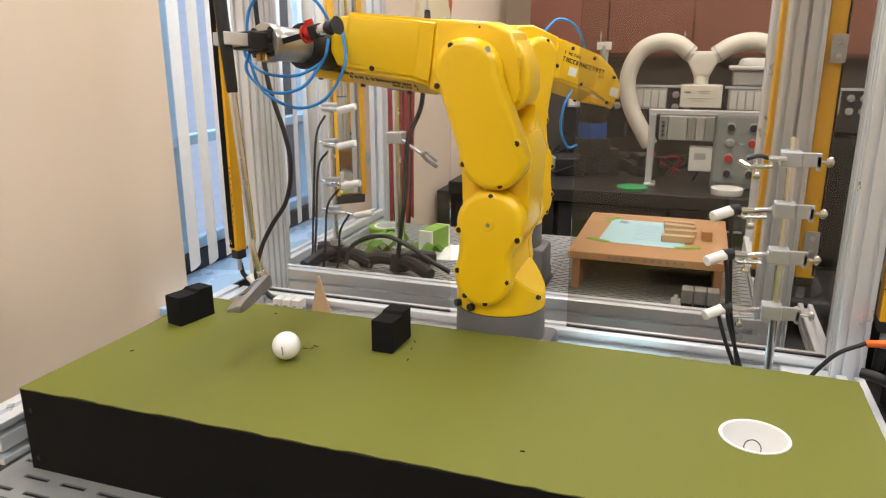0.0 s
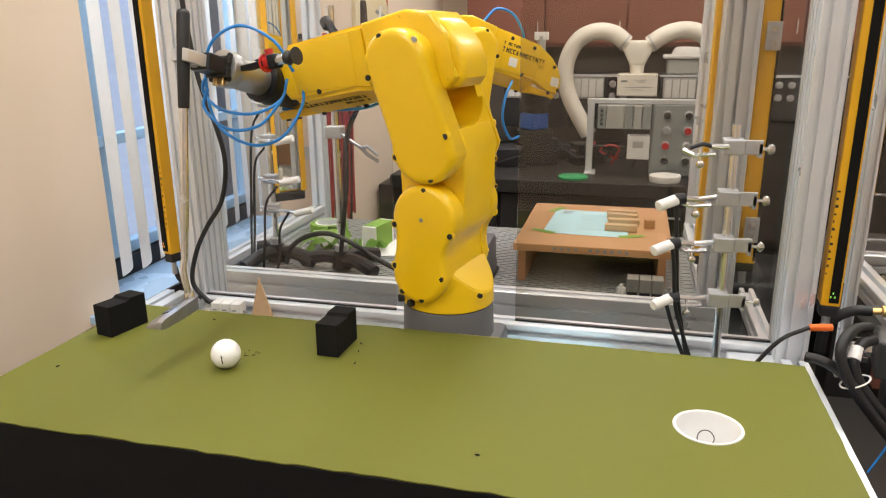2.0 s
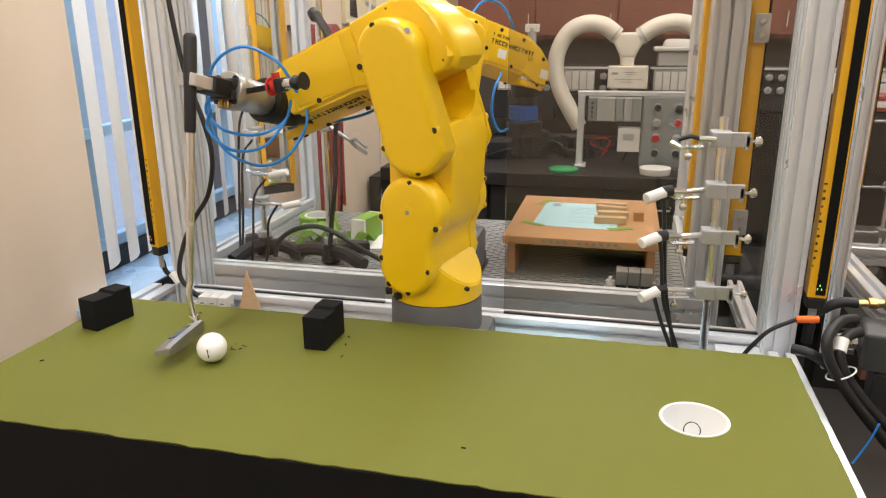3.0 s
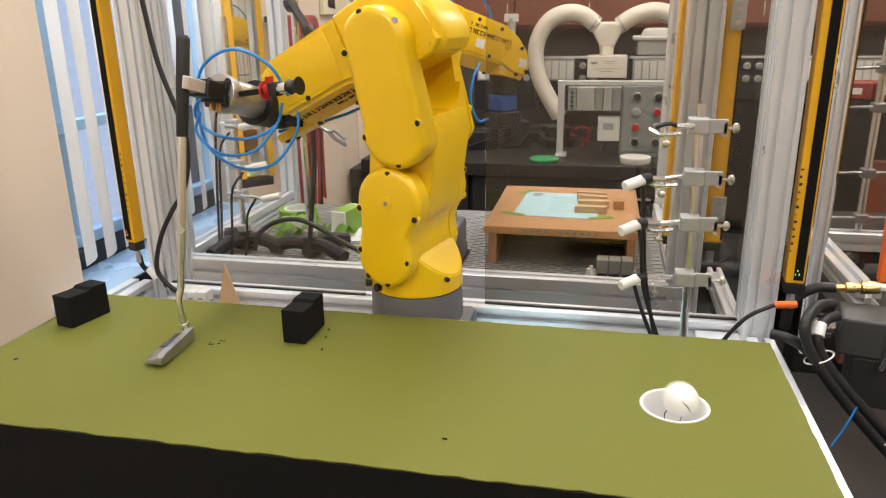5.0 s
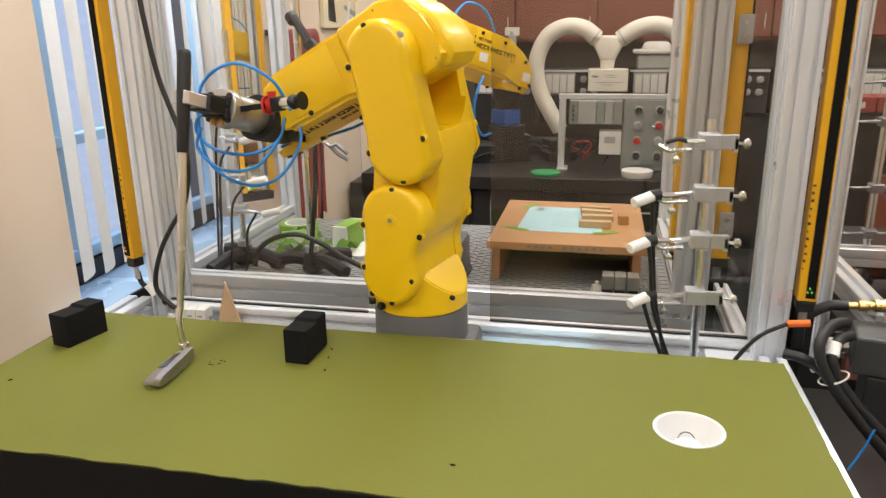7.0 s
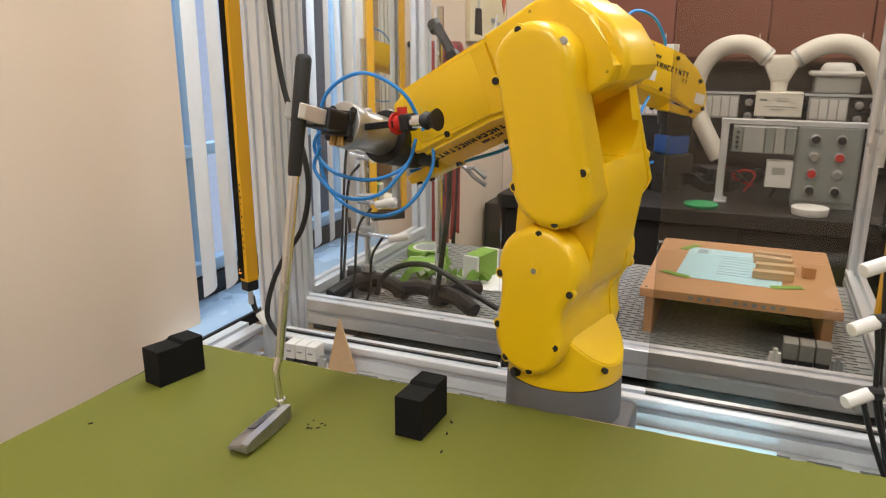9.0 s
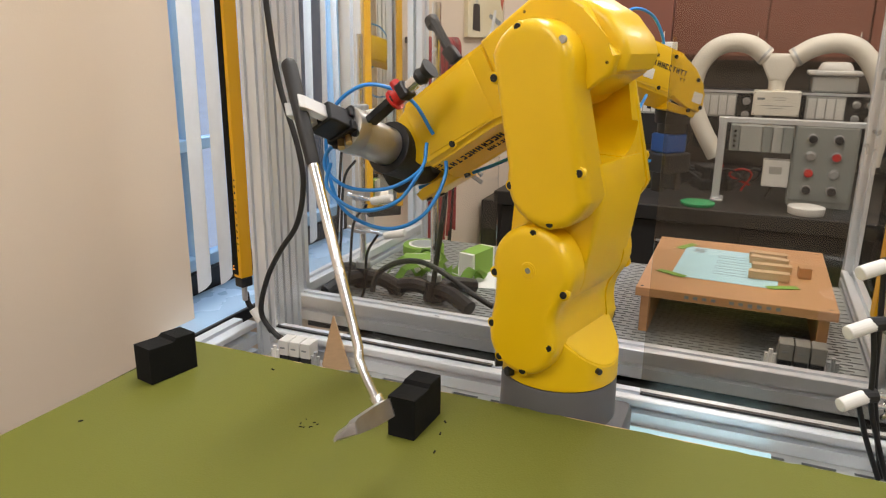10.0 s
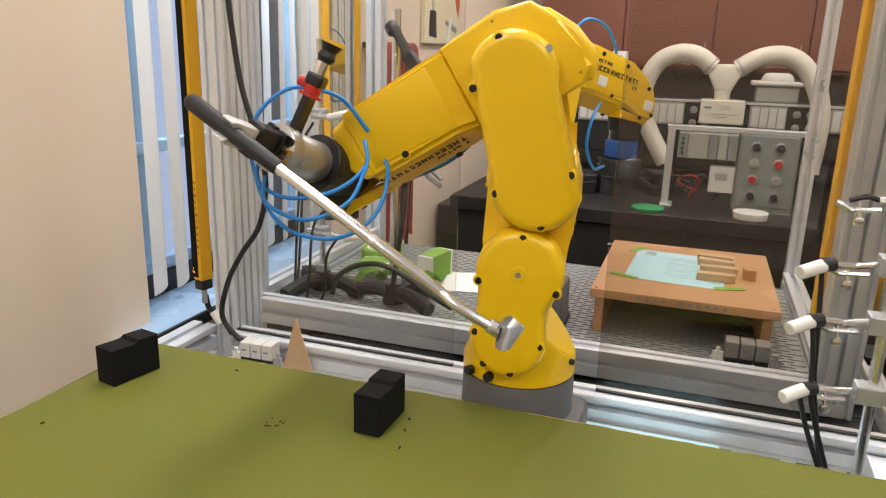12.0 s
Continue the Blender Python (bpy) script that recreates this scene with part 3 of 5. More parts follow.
for x, y in ((-0.367, 0.919), (-0.358, 0.882), (-0.632, 0.980), (-0.372, 0.945), (-0.75, 0.78), (-0.15, 0.70)):
    box(bm, -0.0025, 0.0025, -0.0008, 0.0008, 0, 0.001, m=pose(x, y, 0.0006, 0, 0, 180 * rc.random()))
tagged(part("foam_crumbs", bm, FOAM), "black foam crumbs scattered on the green board", "crumbs", kind="stuff")

ball = thing("golf_ball", pose(-0.523, 0.832, 0.0200), "white dimpled golf ball on the green board", "golf ball")
bm = B()
bmesh.ops.create_icosphere(bm, subdivisions=5, radius=0.0199)
dim = []
for i in range(330):
    z = 1 - (2 * i + 1) / 330
    a = i * 2.399963
    dim.append(Vector((math.sqrt(1 - z * z) * math.cos(a), math.sqrt(1 - z * z) * math.sin(a), z)))
grid_d = np.array([tuple(q) for q in dim])
for v in bm.verts:
    near = float(np.max(grid_d @ np.array(v.co.normalized())))
    ang = math.acos(min(1, near))
    if ang < 0.085:
        v.co *= 1 - 0.022 * (1 - (ang / 0.085) ** 2)
part("cover", bm, BALL, ball, smooth=60)
bm = B()
for i in range(6):
    box(bm, -0.0006, 0.0006, 0, 0.0006, -0.0012 + 0.0003 * (i % 2), 0.0012, m=pose(0, 0, 0, 0, 0, 12) @ pose(0.0015 - 0.0002 * i, -0.02005, -0.005 + 0.0019 * i))
part("print", bm, INK, ball, "small dark print")

# ---------------------------------------------------------------- the robots
H2 = 0.1745 - TABLE
LOBE = arc(0, 0, 0.051, -22, 218, 24) + [(-0.0350, -0.0415), (-0.0325, -0.052), (-0.0325, -0.064)] + arc(0.009, -0.084, 0.0445, 172, 368, 22) + [(0.0515, -0.062), (0.0485, -0.048), (0.0475, -0.034)]
ARMCOVER = arc(0.0147, 0.2195, 0.0485, 12, 190, 22) + arc(-0.015, 0.102, 0.0515, 194, 370, 22)
J3U, J3V = 0.0147, 0.2205


def bolt(parent, x, y, z, s=1, name="bolt"):
    bm = cyl(B(), (x, y - 0.002 * s, z), (x, y + 0.0022 * s, z), 0.0043, seg=12, bevel=0.0006)
    cyl(bm, (x, y + 0.0021 * s, z), (x, y + 0.0025 * s, z), 0.0020, seg=6)
    ring = cyl(B(), (x, y - 0.006 * s, z), (x, y + 0.0004 * s, z), 0.0068, seg=16, bevel=0.0007)
    part("bolt_seat", ring, YELLOW, parent, "round bolt seat in the casting", smooth=40)
    return part(name, bm, BLACKMETAL, parent, "black socket-head bolt")


def robot(m, label):
    r = thing("robot_arm", m, label, "robot arm", "yellow robot arms")
    bm = cyl(B(), (0, 0, 0.02), (0, 0, H2 - 0.147), 0.0735, 0.071, seg=48, bevel=0.003)
    box(bm, -0.085, 0.085, -0.075, 0.075, 0, 0.028, 0.006)
    box(bm, -0.088, -0.03, -0.05, 0.050, 0.0, 0.095, 0.010)
    base = part("base", bm, GREY, r, "dark grey cast base", smooth=40)
    # the part that turns on the base
    bm = cyl(B(), (0, 0, -0.1465), (0, 0, -0.020), 0.0715, 0.0690, seg=56)
    for px, nx in ((-0.060, -0.72), (0.062, 0.90)):
        geo = bm.verts[:] + bm.edges[:] + bm.faces[:]
        cut = bmesh.ops.bisect_plane(bm, geom=geo, plane_co=(px, 0, -0.110), plane_no=(nx, 0.0, math.sqrt(1 - nx * nx)), clear_outer=True)
        rim = [e for e in cut["geom_cut"] if isinstance(e, bmesh.types.BMEdge)]
        bmesh.ops.edgeloop_fill(bm, edges=rim)
    sharp = [e for e in bm.edges if len(e.link_faces) == 2 and e.calc_face_angle(0) > 0.5]
    bmesh.ops.bevel(bm, geom=sharp, offset=0.004, segments=3, affect="EDGES", clamp_overlap=True)
    prism(bm, [(x * 0.95, z * 0.97) for x, z in LOBE], -0.055, 0.052, 0.0)
    turret = part("turret", bm, YELLOW, r, "yellow turning body", smooth=35)
    for s in (1, -1):
        bm = domed(B(), LOBE, 0.0525, 0.0855, 0.011)
        if s < 0:
            bmesh.ops.scale(bm, vec=(1, -1, 1), verts=bm.verts)
        part("side_cover", bm, YELLOW, turret, "lobed yellow side cover", smooth=35)
        for x, z in ((-0.002, 0.043), (-0.0425, -0.019), (0.0460, -0.010), (-0.0275, -0.085), (0.0475, -0.073), (0.004, -0.1215), (0.036, -0.112)):
            bolt(turret, x, 0.0828 * s, z, s)
        part("plug", cyl(cyl(B(), (0.001, 0.084 * s, 0.001), (0.001, 0.0862 * s, 0.001), 0.0095, seg=20, bevel=0.0008), (0.001, 0.086 * s, 0.001), (0.001, 0.0868 * s, 0.001), 0.0075, seg=16), YELLOW, turret, "round cover plug")
        part("plug_screw", cyl(B(), (0.001, 0.0866 * s, 0.001), (0.001, 0.0874 * s, 0.001), 0.0034, seg=10), GREYPLASTIC, turret)
    for x, y, z in ((0.03, 0.066, -0.136), (-0.066, 0.03, -0.122), (0.055, 0.05, -0.137)):
        q = 0.006 if x > 0 else 0.0036
        bm = cyl(B(), (x * 0.97, y * 0.97, z), (x * (1 + 15 * q), y * (1 + 15 * q), z), q, seg=12, bevel=0.0008)
        part("stop_bolt", bm, BLACK, turret, "black bolt at the lower rim")
    # the upper arm
    bm = B()
    outline = arc(0, 0, 0.0500, 196, 344, 18) + [(0.047, 0.03), (0.042, 0.10), (0.042, 0.122), (-0.0575, 0.122), (-0.0645, 0.092), (-0.052, 0.02)]
    prism(bm, outline, -0.066, 0.0505, 0.007, 4, both=True)
    flange = [(0.0 + x * 0.985, 0.002 + z * 0.985) for x, z in ARMCOVER]
    prism(bm, flange, -0.070, -0.050, 0.004, 2, both=True)
    prism(bm, flange, 0.044, 0.0530, 0.0)
    prism(bm, [(-0.052, 0.119), (-0.052, 0.160)] + arc(-0.013, 0.160, 0.037, 180, 270, 8) + [(-0.013, 0.119)], -0.041, 0.054, m=pose(0, 0, 0, 0, 0, 90))
    prism(bm, [(0.036, 0.12), (0.044, 0.18), (0.024, 0.18), (0.010, 0.12)], -0.05, 0.045, 0.0)
    arm = part("upper_arm", bm, YELLOW, r, "yellow cast upper arm", smooth=35)
    for s in (1, -1):
        y0, y1 = (0.0535, 0.089) if s > 0 else (0.0705, 0.088)
        bm = domed(B(), ARMCOVER, y0, y1, 0.012)
        if s < 0:
            bmesh.ops.scale(bm, vec=(1, -1, 1), verts=bm.verts)
        part("arm_cover", bm, YELLOW, arm, "long rounded yellow arm cover", smooth=35)
        for x, z in ((-0.0165, 0.2275), (-0.0515, 0.1165), (-0.022, 0.0585), (0.0290, 0.0930), (0.0565, 0.2060), (0.030, 0.2585)):
            bolt(arm, x, (y1 - 0.0032) * s, z, s)
        part("plug", cyl(B(), (-0.022, (y1 - 0.006) * s, 0.248), (-0.022, (y1 - 0.0025) * s, 0.248), 0.0042, seg=12), GALV, arm, "small grey plug")
    # elbow and forearm
    bm = B()
    elbow = [(0.062, 0.066), (-0.012, 0.071), (-0.050, 0.060), (-0.069, 0.028), (-0.069, -0.012), (-0.076, -0.032), (-0.060, -0.046), (-0.02, -0.047), (0.062, -0.036)]
    prism(bm, elbow, -0.047, 0.050, 0.005, 3, both=True)
    cap = [(-0.046, 0.058), (-0.064, 0.044), (-0.082, 0.012), (-0.087, -0.018), (-0.083, -0.036), (-0.070, -0.047), (-0.046, -0.042)]
    prism(bm, cap, -0.043, 0.042, 0.008, 4, both=True)
    cyl(bm, (0, -0.049, 0), (0, 0.0525, 0), 0.0475, seg=48)
    fore = part("forearm", bm, YELLOW, r, "yellow elbow housing and forearm", smooth=35)
    for x, z in ((-0.062, -0.033), (-0.004, 0.062)):
        bolt(fore, x, 0.0475, z)
    # keeled forearm tube: side faces, flat top and two slanting lower faces
    bm = B()
    rings = []
    for x, top, low, keel, w in ((0.058, 0.064, -0.028, -0.046, 0.050), (0.09, 0.064, -0.023, -0.047, 0.050), (0.205, 0.060, -0.024, -0.048, 0.049)):
        rings.append([bm.verts.new((x, y, z)) for y, z in ((w, top), (-w, top), (-w, low), (-0.010, keel), (0.004, keel), (w, low))])
    for p, q in zip(rings, rings[1:]):
        for k in range(6):
            bm.faces.new((p[k], p[(k + 1) % 6], q[(k + 1) % 6], q[k]))
    bm.faces.new(rings[0][::-1])
    bm.faces.new(rings[-1])
    bmesh.ops.recalc_face_normals(bm, faces=bm.faces)
    bmesh.ops.bevel(bm, geom=[e for e in bm.edges if e.calc_face_angle(0) > 0.3], offset=0.005, segments=3, affect="EDGES", clamp_overlap=True)
    fork = [(0.19, 0.0603), (0.238, 0.043), (0.268, 0.021), (0.281, 0.001), (0.284, -0.022), (0.276, -0.036), (0.245, -0.034), (0.19, -0.0245)]
    prism(bm, fork, -0.050, -0.034, 0.006, 3, both=True)
    prism(bm, [(0.20, -0.032), (0.262, -0.034), (0.279, -0.036), (0.274, -0.048), (0.20, -0.048)], -0.042, 0.004, 0.004, 3, both=True)
    prism(bm, [(0.20, 0.056), (0.222, 0.050), (0.230, 0.030), (0.228, 0.0), (0.215, -0.020), (0.20, -0.022)], -0.036, 0.047, 0.006, 3, both=True)
    part("forearm_shell", bm, YELLOW, fore, "keeled yellow forearm shell", smooth=35)
    for x, y in ((0.268, -0.008), (0.262, -0.030)):
        part("end_bolt", cyl(B(), (x, y, -0.051), (x, y, -0.046), 0.0042, seg=12), BLACKMETAL, fore, "black socket-head bolt")
    for x in (0.11, 0.19):
        part("keel_bolt", cyl(B(), (x, -0.002, -0.0515), (x, -0.002, -0.046), 0.0042, seg=12), BLACKMETAL, fore, "black socket-head bolt")
    for s in (1, -1):
        bm = prism(B(), [(0.085, 0.057), (0.195, 0.053), (0.195, -0.013), (0.085, -0.017)], 0.0485, 0.0506, 0.0008, 2)
        if s < 0:
            bmesh.ops.scale(bm, vec=(1, -1, 1), verts=bm.verts)
        part("side_panel", bm, YELLOW, fore, "slightly raised yellow side panel", smooth=35)
        for x, z in ((0.155, -0.016),):
            bolt(fore, x, 0.0485 * s, z, s)
    return r, base, turret, arm, fore


def print_bars(parent, m, s=1.0):
    """Unreadable-at-will lettering as dark bars: a short line, a long line, a small mark."""
    rb = random.Random(3)
    bm = B()
    for z, h, x0, x1, w in ((0.0105, 0.0042, 0.0, 0.034, 0.0046), (0.0, 0.0066, 0.0, 0.088, 0.0062), (-0.0075, 0.0042, 0.078, 0.086, 0.0044)):
        x = x0
        while x < x1:
            b = w * (0.55 + 0.3 * rb.random())
            k = rb.randrange(3)
            for a0, a1, c0, c1 in (((0, 0.28, 0, 1), (0.28, 1, 0.74, 1), (0.28, 1, 0, 0.2)), ((0, 0.28, 0, 1), (0.7, 1, 0, 1), (0.28, 0.7, 0.4, 0.6)), ((0, 1, 0.78, 1), (0.36, 0.64, 0, 0.78)))[k]:
                box(bm, (x + a0 * b) * s, (x + a1 * b) * s, -0.0004, 0.0004, (z + c0 * h) * s, (z + c1 * h) * s, m=m)
            x += w + (0.004 if rb.random() < 0.14 else 0.0006)
    return part("print", bm, INK, parent, "black printed lettering")


rob, rbase, turret, upper, fore = robot(pose(-0.2763, 1.0847, TABLE, 0, 0, 180), "yellow six-axis robot arm swinging a putter, grey base")
print_bars(fore, Matrix(((1, 0, 0, 0.088), (0, -0.463, -0.886, 0.034), (0, 0.886, -0.463, -0.0322), (0, 0, 0, 1))), 1.3)

TA = Vector((-0.04, -0.208, 0.06)).normalized()
TUP = (Vector((0, 0, 1)) - TA * TA.z).normalized()
TX = TUP.cross(TA)
bm = B()
ball_mesh(bm, (0, 0, 0), 0.031, 24, 14)
cyl(bm, TA * 0.0, TA * 0.060, 0.031, 0.034, 28)
cyl(bm, (TX * -0.046), (TX * 0.046), 0.026, seg=24)
wrist = part("wrist", bm, BLACK, rob, "black wrist joint and flange", smooth=40)
bm = cyl(B(), TA * 0.058, TA * 0.067, 0.034, seg=36, bevel=0.001)
part("flange", bm, BLACKMETAL, wrist, "black round flange")
bm = cyl(B(), TA * 0.067, TA * 0.130, 0.0245, seg=36, bevel=0.002)
cyl(bm, TA * 0.128, TA * 0.148, 0.0275, seg=36, bevel=0.002)
part("gripper_body", bm, GRIPPER, wrist, "brushed steel gripper cylinder", smooth=40)
G = Matrix((( *TX, 0), (*TA, 0), (*TUP, 0), (0, 0, 0, 1))).transposed()
for k in range(4):
    a = radians(45 + 90 * k)
    q = (math.cos(a) * TX + math.sin(a) * TUP) * 0.0225
    part("bolt", cyl(B(), TA * 0.1475 + q, TA * 0.1505 + q, 0.005, seg=12), BLACKMETAL, wrist)
bm = box(B(), -0.018, 0.018, 0.147, 0.190, -0.012, 0.012, 0.002, m=G)
for z in (-0.009, 0.009):
    box(bm, -0.021, 0.021, 0.150, 0.158, z - 0.006, z + 0.006, 0.001, m=G)
part("jaw_carrier", bm, BLACKMETAL, wrist, "black jaw carrier with screws")
for s in (1, -1):
    o = [(0.003, 0.184), (0.013, 0.184), (0.013, 0.223), (0.011, 0.230), (0.0095, 0.230), (0.004, 0.221), (0.0035, 0.216)]
    bm = prism(B(), [(x * s, y) for x, y in o], -0.0085, 0.0085, 0.001, 2, m=G @ pose(0, 0, 0, 0, 0, 0) @ Matrix(((1, 0, 0, 0), (0, 0, 1, 0), (0, 1, 0, 0), (0, 0, 0, 1))), both=True)
    part("jaw", bm, MACHINED, wrist, "machined aluminium gripper jaw")
CUP = Vector((0.09, -0.145, 0.05))
ROOT = TA * 0.125
CD = (CUP - ROOT).normalized()
CM = Matrix.Translation(ROOT) @ CD.to_track_quat("X", "Z").to_matrix().to_4x4()
part("cup_arm", box(B(), 0.022, 0.070, -0.011, 0.011, -0.004, 0.004, 0.001, m=CM), BLACKMETAL, wrist, "black bracket arm")
bm = B()
for a, b, q in ((0.066, 0.069, 0.013), (0.069, 0.080, 0.009)):
    cyl(bm, CM @ Vector((a, 0, 0)), CM @ Vector((b, 0, 0)), q, seg=16)
cyl(bm, CM @ Vector((0.078, 0, 0.005)), CM @ Vector((0.078, 0, 0.018)), 0.006, seg=14)
part("vacuum_fitting", bm, RED, wrist, "red vacuum fitting")
part("elbow_fitting", box(B(), 0.078, 0.092, -0.010, 0.010, -0.010, 0.010, 0.003, m=CM), BLACKMETAL, wrist, "black elbow fitting")
part("stem", cyl(B(), CM @ Vector((0.090, 0, 0)), CM @ Vector((0.108, 0, 0)), 0.0075, seg=16), STEEL, wrist, "silver stem")
bm = B()
for i, (a, b, q, w) in enumerate(((0.106, 0.112, 0.0075, 0.0105), (0.112, 0.118, 0.0105, 0.008), (0.118, 0.127, 0.008, 0.0125))):
    cyl(bm, CM @ Vector((a, 0, 0)), CM @ Vector((b, 0, 0)), q, w, 20)
part("suction_cup", bm, BLACK, wrist, "black bellows suction cup", smooth=40)
for s in (1, -1):
    bm = cyl(B(), TA * 0.150 + TX * 0.006 * s - TUP * 0.012, TA * 0.152 + TX * 0.006 * s - TUP * 0.026, 0.0042, seg=10)
    part("air_fitting", bm, BRASS, wrist, "brass push-in air fitting")
# blue hose loops round the wrist
loops = part("air_hose", hose(B(), [(0.050, -0.075, 0.030), (0.030, -0.09, 0.075), (-0.020, -0.10, 0.098), (-0.072, -0.10, 0.070), (-0.085, -0.10, 0.005), (-0.070, -0.10, -0.050), (-0.020, -0.095, -0.078), (0.030, -0.09, -0.066), (0.058, -0.07, -0.02), (0.050, -0.05, 0.020), (0.042, -0.04, 0.045)], 0.0024, 10), BLUE, rob, "coiled blue air hose", smooth=60)
part("hose_turn", hose(B(), [(0.044, -0.085, 0.020), (0.038, -0.10, -0.010), (0.0, -0.115, -0.028), (-0.050, -0.12, -0.022), (-0.078, -0.12, 0.004), (-0.066, -0.12, 0.028), (-0.03, -0.11, 0.020)], 0.0024, 10), BLUE, loops, smooth=60)
part("hose_turn", hose(B(), [(-0.070, -0.12, 0.010), (-0.076, -0.125, -0.02), (-0.040, -0.125, -0.05), (0.010, -0.12, -0.045), (0.040, -0.10, -0.01)], 0.0024, 10), BLUE, loops, smooth=60)
bm = B()
hose(bm, [(0.27, 0.00, -0.03), (0.20, -0.03, -0.045), (0.12, -0.04, -0.05), (0.05, -0.02, -0.02), (0.0, -0.052, 0.06)], 0.0024, 10)
part("trailing_hose", bm, BLUE, fore, "blue air hose along the forearm", smooth=40)

# ---------------------------------------------------------------- the putter
putter = thing("putter", pose(-0.51, 1.14, 0.287), "short steel putter with a black grip held in the gripper", "golf putter")
TOP, HOS = Vector((-0.038, -0.195, 0.12)), Vector((-0.049, -0.271, -0.268))
HOS = TOP + (HOS - TOP) * 0.925
SD = (HOS - TOP).normalized()
GE = TOP + SD * 0.132
bm = tube(B(), [TOP, TOP + SD * 0.003, TOP + SD * 0.006, TOP + SD * 0.06, GE - SD * 0.003, GE], 0.01, 16, [0.006, 0.0084, 0.0090, 0.0088, 0.0077, 0.0068])
part("grip", bm, BLACK, putter, "black ribbed rubber grip", smooth=50)
neck = Vector((-0.049, -0.271, -0.268)) + Vector((0.003, 0.006, -0.002))
q = GE + SD * 0.165
bm = tube(B(), [GE - SD * 0.01, q, q + SD * 0.002, HOS - SD * 0.03] + smooth_path([HOS - SD * 0.028, HOS - SD * 0.01 + Vector((-0.001, -0.002, 0)), neck], 5), 0.005, 16,
          [0.0058, 0.0058, 0.0052, 0.0050] + [0.0047] * 11)
part("shaft", bm, STEEL, putter, "polished steel shaft", smooth=50)
HEEL, TOE = Vector((-0.0455, -0.2590, -0.2730)), Vector((-0.0425, -0.3490, -0.2730))
hd = (TOE - HEEL)
hx_ = hd.cross(Vector((0, 0, 1))).normalized() * -1
HM = Matrix(((*hx_, 0), (*hd.normalized(), 0), (0, 0, 1, 0), (0, 0, 0, 1))).transposed()
HM.translation = HEEL
bm = B()
secs = []
L = hd.length
for t, w, h in ((0, 0.008, 0.014), (0.02, 0.0105, 0.0172), (0.10, 0.0118, 0.0182), (0.5, 0.0130, 0.0172), (0.90, 0.0132, 0.0150), (0.985, 0.0128, 0.0125), (1.0, 0.0115, 0.0095)):
    y = t * L
    b0 = -0.0125
    lift = 0.003 * max(0.0, t - 0.8) / 0.2
    secs.append([bm.verts.new(p) for p in ((w - 0.001, y, b0 + lift), (w, y, b0 + h), (w - 0.0085, y, b0 + h + 0.0004), (w - 0.0092, y, b0 + h - 0.0014), (-w + 0.003, y, b0 + h - 0.0048), (-w, y, b0 + h - 0.0068), (-w + 0.004, y, b0 + lift * 1.5))])
for a, b in zip(secs, secs[1:]):
    for k in range(7):
        bm.faces.new((a[k], a[(k + 1) % 7], b[(k + 1) % 7], b[k]))
bm.faces.new(secs[0])
bm.faces.new(secs[-1][::-1])
bmesh.ops.transform(bm, matrix=HM, verts=bm.verts)
part("head", bm, HEADSTEEL, putter, "worn steel blade head", smooth=25)
bm = B()
box(bm, -0.0056, 0.0056, 0.016, L - 0.030, -0.0006, 0.0006, 0.0004, m=HM @ pose(-0.0030, 0, 0.0020, 0, -14, 0))
part("cavity_insert", bm, INSERT, putter, "dark cavity behind the face")
bm = cyl(B(), neck + Vector((0, 0, 0.010)), neck + Vector((0.001, 0.001, -0.010)), 0.0068, seg=16, bevel=0.001)
part("hosel", bm, STEEL, putter, "steel hosel collar", smooth=40)

# ---------------------------------------------------------------- the rear robot
rob2, rbase2, turret2, upper2, fore2 = robot(pose(-0.393, 1.628, -0.119, 0, 0, 180), "yellow six-axis robot arm at rest in the rear cell")
structure("robot_pedestal", box(B(), -0.480, -0.306, 1.541, 1.715, -0.1295, -0.1195, 0.002), DARK, "dark mounting plate below the rear robot", "mounting plate")
print_bars(fore2, pose(0.084, -0.0512, 0.020, 0, 0, 0), 1.5)
part("label", box(B(), 0.108, 0.132, -0.0518, -0.0504, -0.006, 0.013), LABEL, fore2, "white paper label")
part("label", box(B(), 0.247, 0.272, -0.0516, -0.0498, -0.020, 0.000), LABEL, fore2, "white paper label")
for x, z in ((0.105, 0.052), (0.175, 0.048), (0.248, 0.022), (0.274, -0.026), (0.245, -0.038)):
    part("rim_bolt", cyl(B(), (x, -0.0490, z), (x, -0.0530, z), 0.0042, seg=12, bevel=0.0006), BLACKMETAL, fore2, "black socket-head bolt")
down = Matrix.Translation((0.250, -0.006, -0.036)) @ pose(0, 0, 0, 0, -15, 0)
bm = B()
for z0, z1, q, w in ((-0.030, 0.0, 0.034, 0.036), (-0.050, -0.030, 0.028, 0.028)):
    cyl(bm, down @ Vector((0, 0, z0)), down @ Vector((0, 0, z1)), q, w, 24, 0.002)
part("wrist", bm, BLACK, fore2, "black wrist", smooth=40)
part("gripper", box(B(), -0.030, 0.022, -0.024, 0.024, -0.088, -0.050, 0.004, m=down), MIDBLUE, fore2, "blue gripper body")
part("gripper_base", box(B(), -0.036, 0.034, -0.028, 0.028, -0.128, -0.0885, 0.004, m=down), BLACK, fore2, "black gripper base")
for x in (-0.030, 0.012):
    part("gripper_jaw", box(B(), x, x + 0.014, -0.012, 0.012, -0.168, -0.1285, 0.002, m=down), BLACK, fore2, "black gripper jaw")
bm = B()
hose(bm, [(0.030, -0.030, 0.066), (0.060, -0.030, 0.104), (0.110, -0.030, 0.106), (0.150, -0.030, 0.075), (0.155, -0.030, 0.050)], 0.0030, 8)
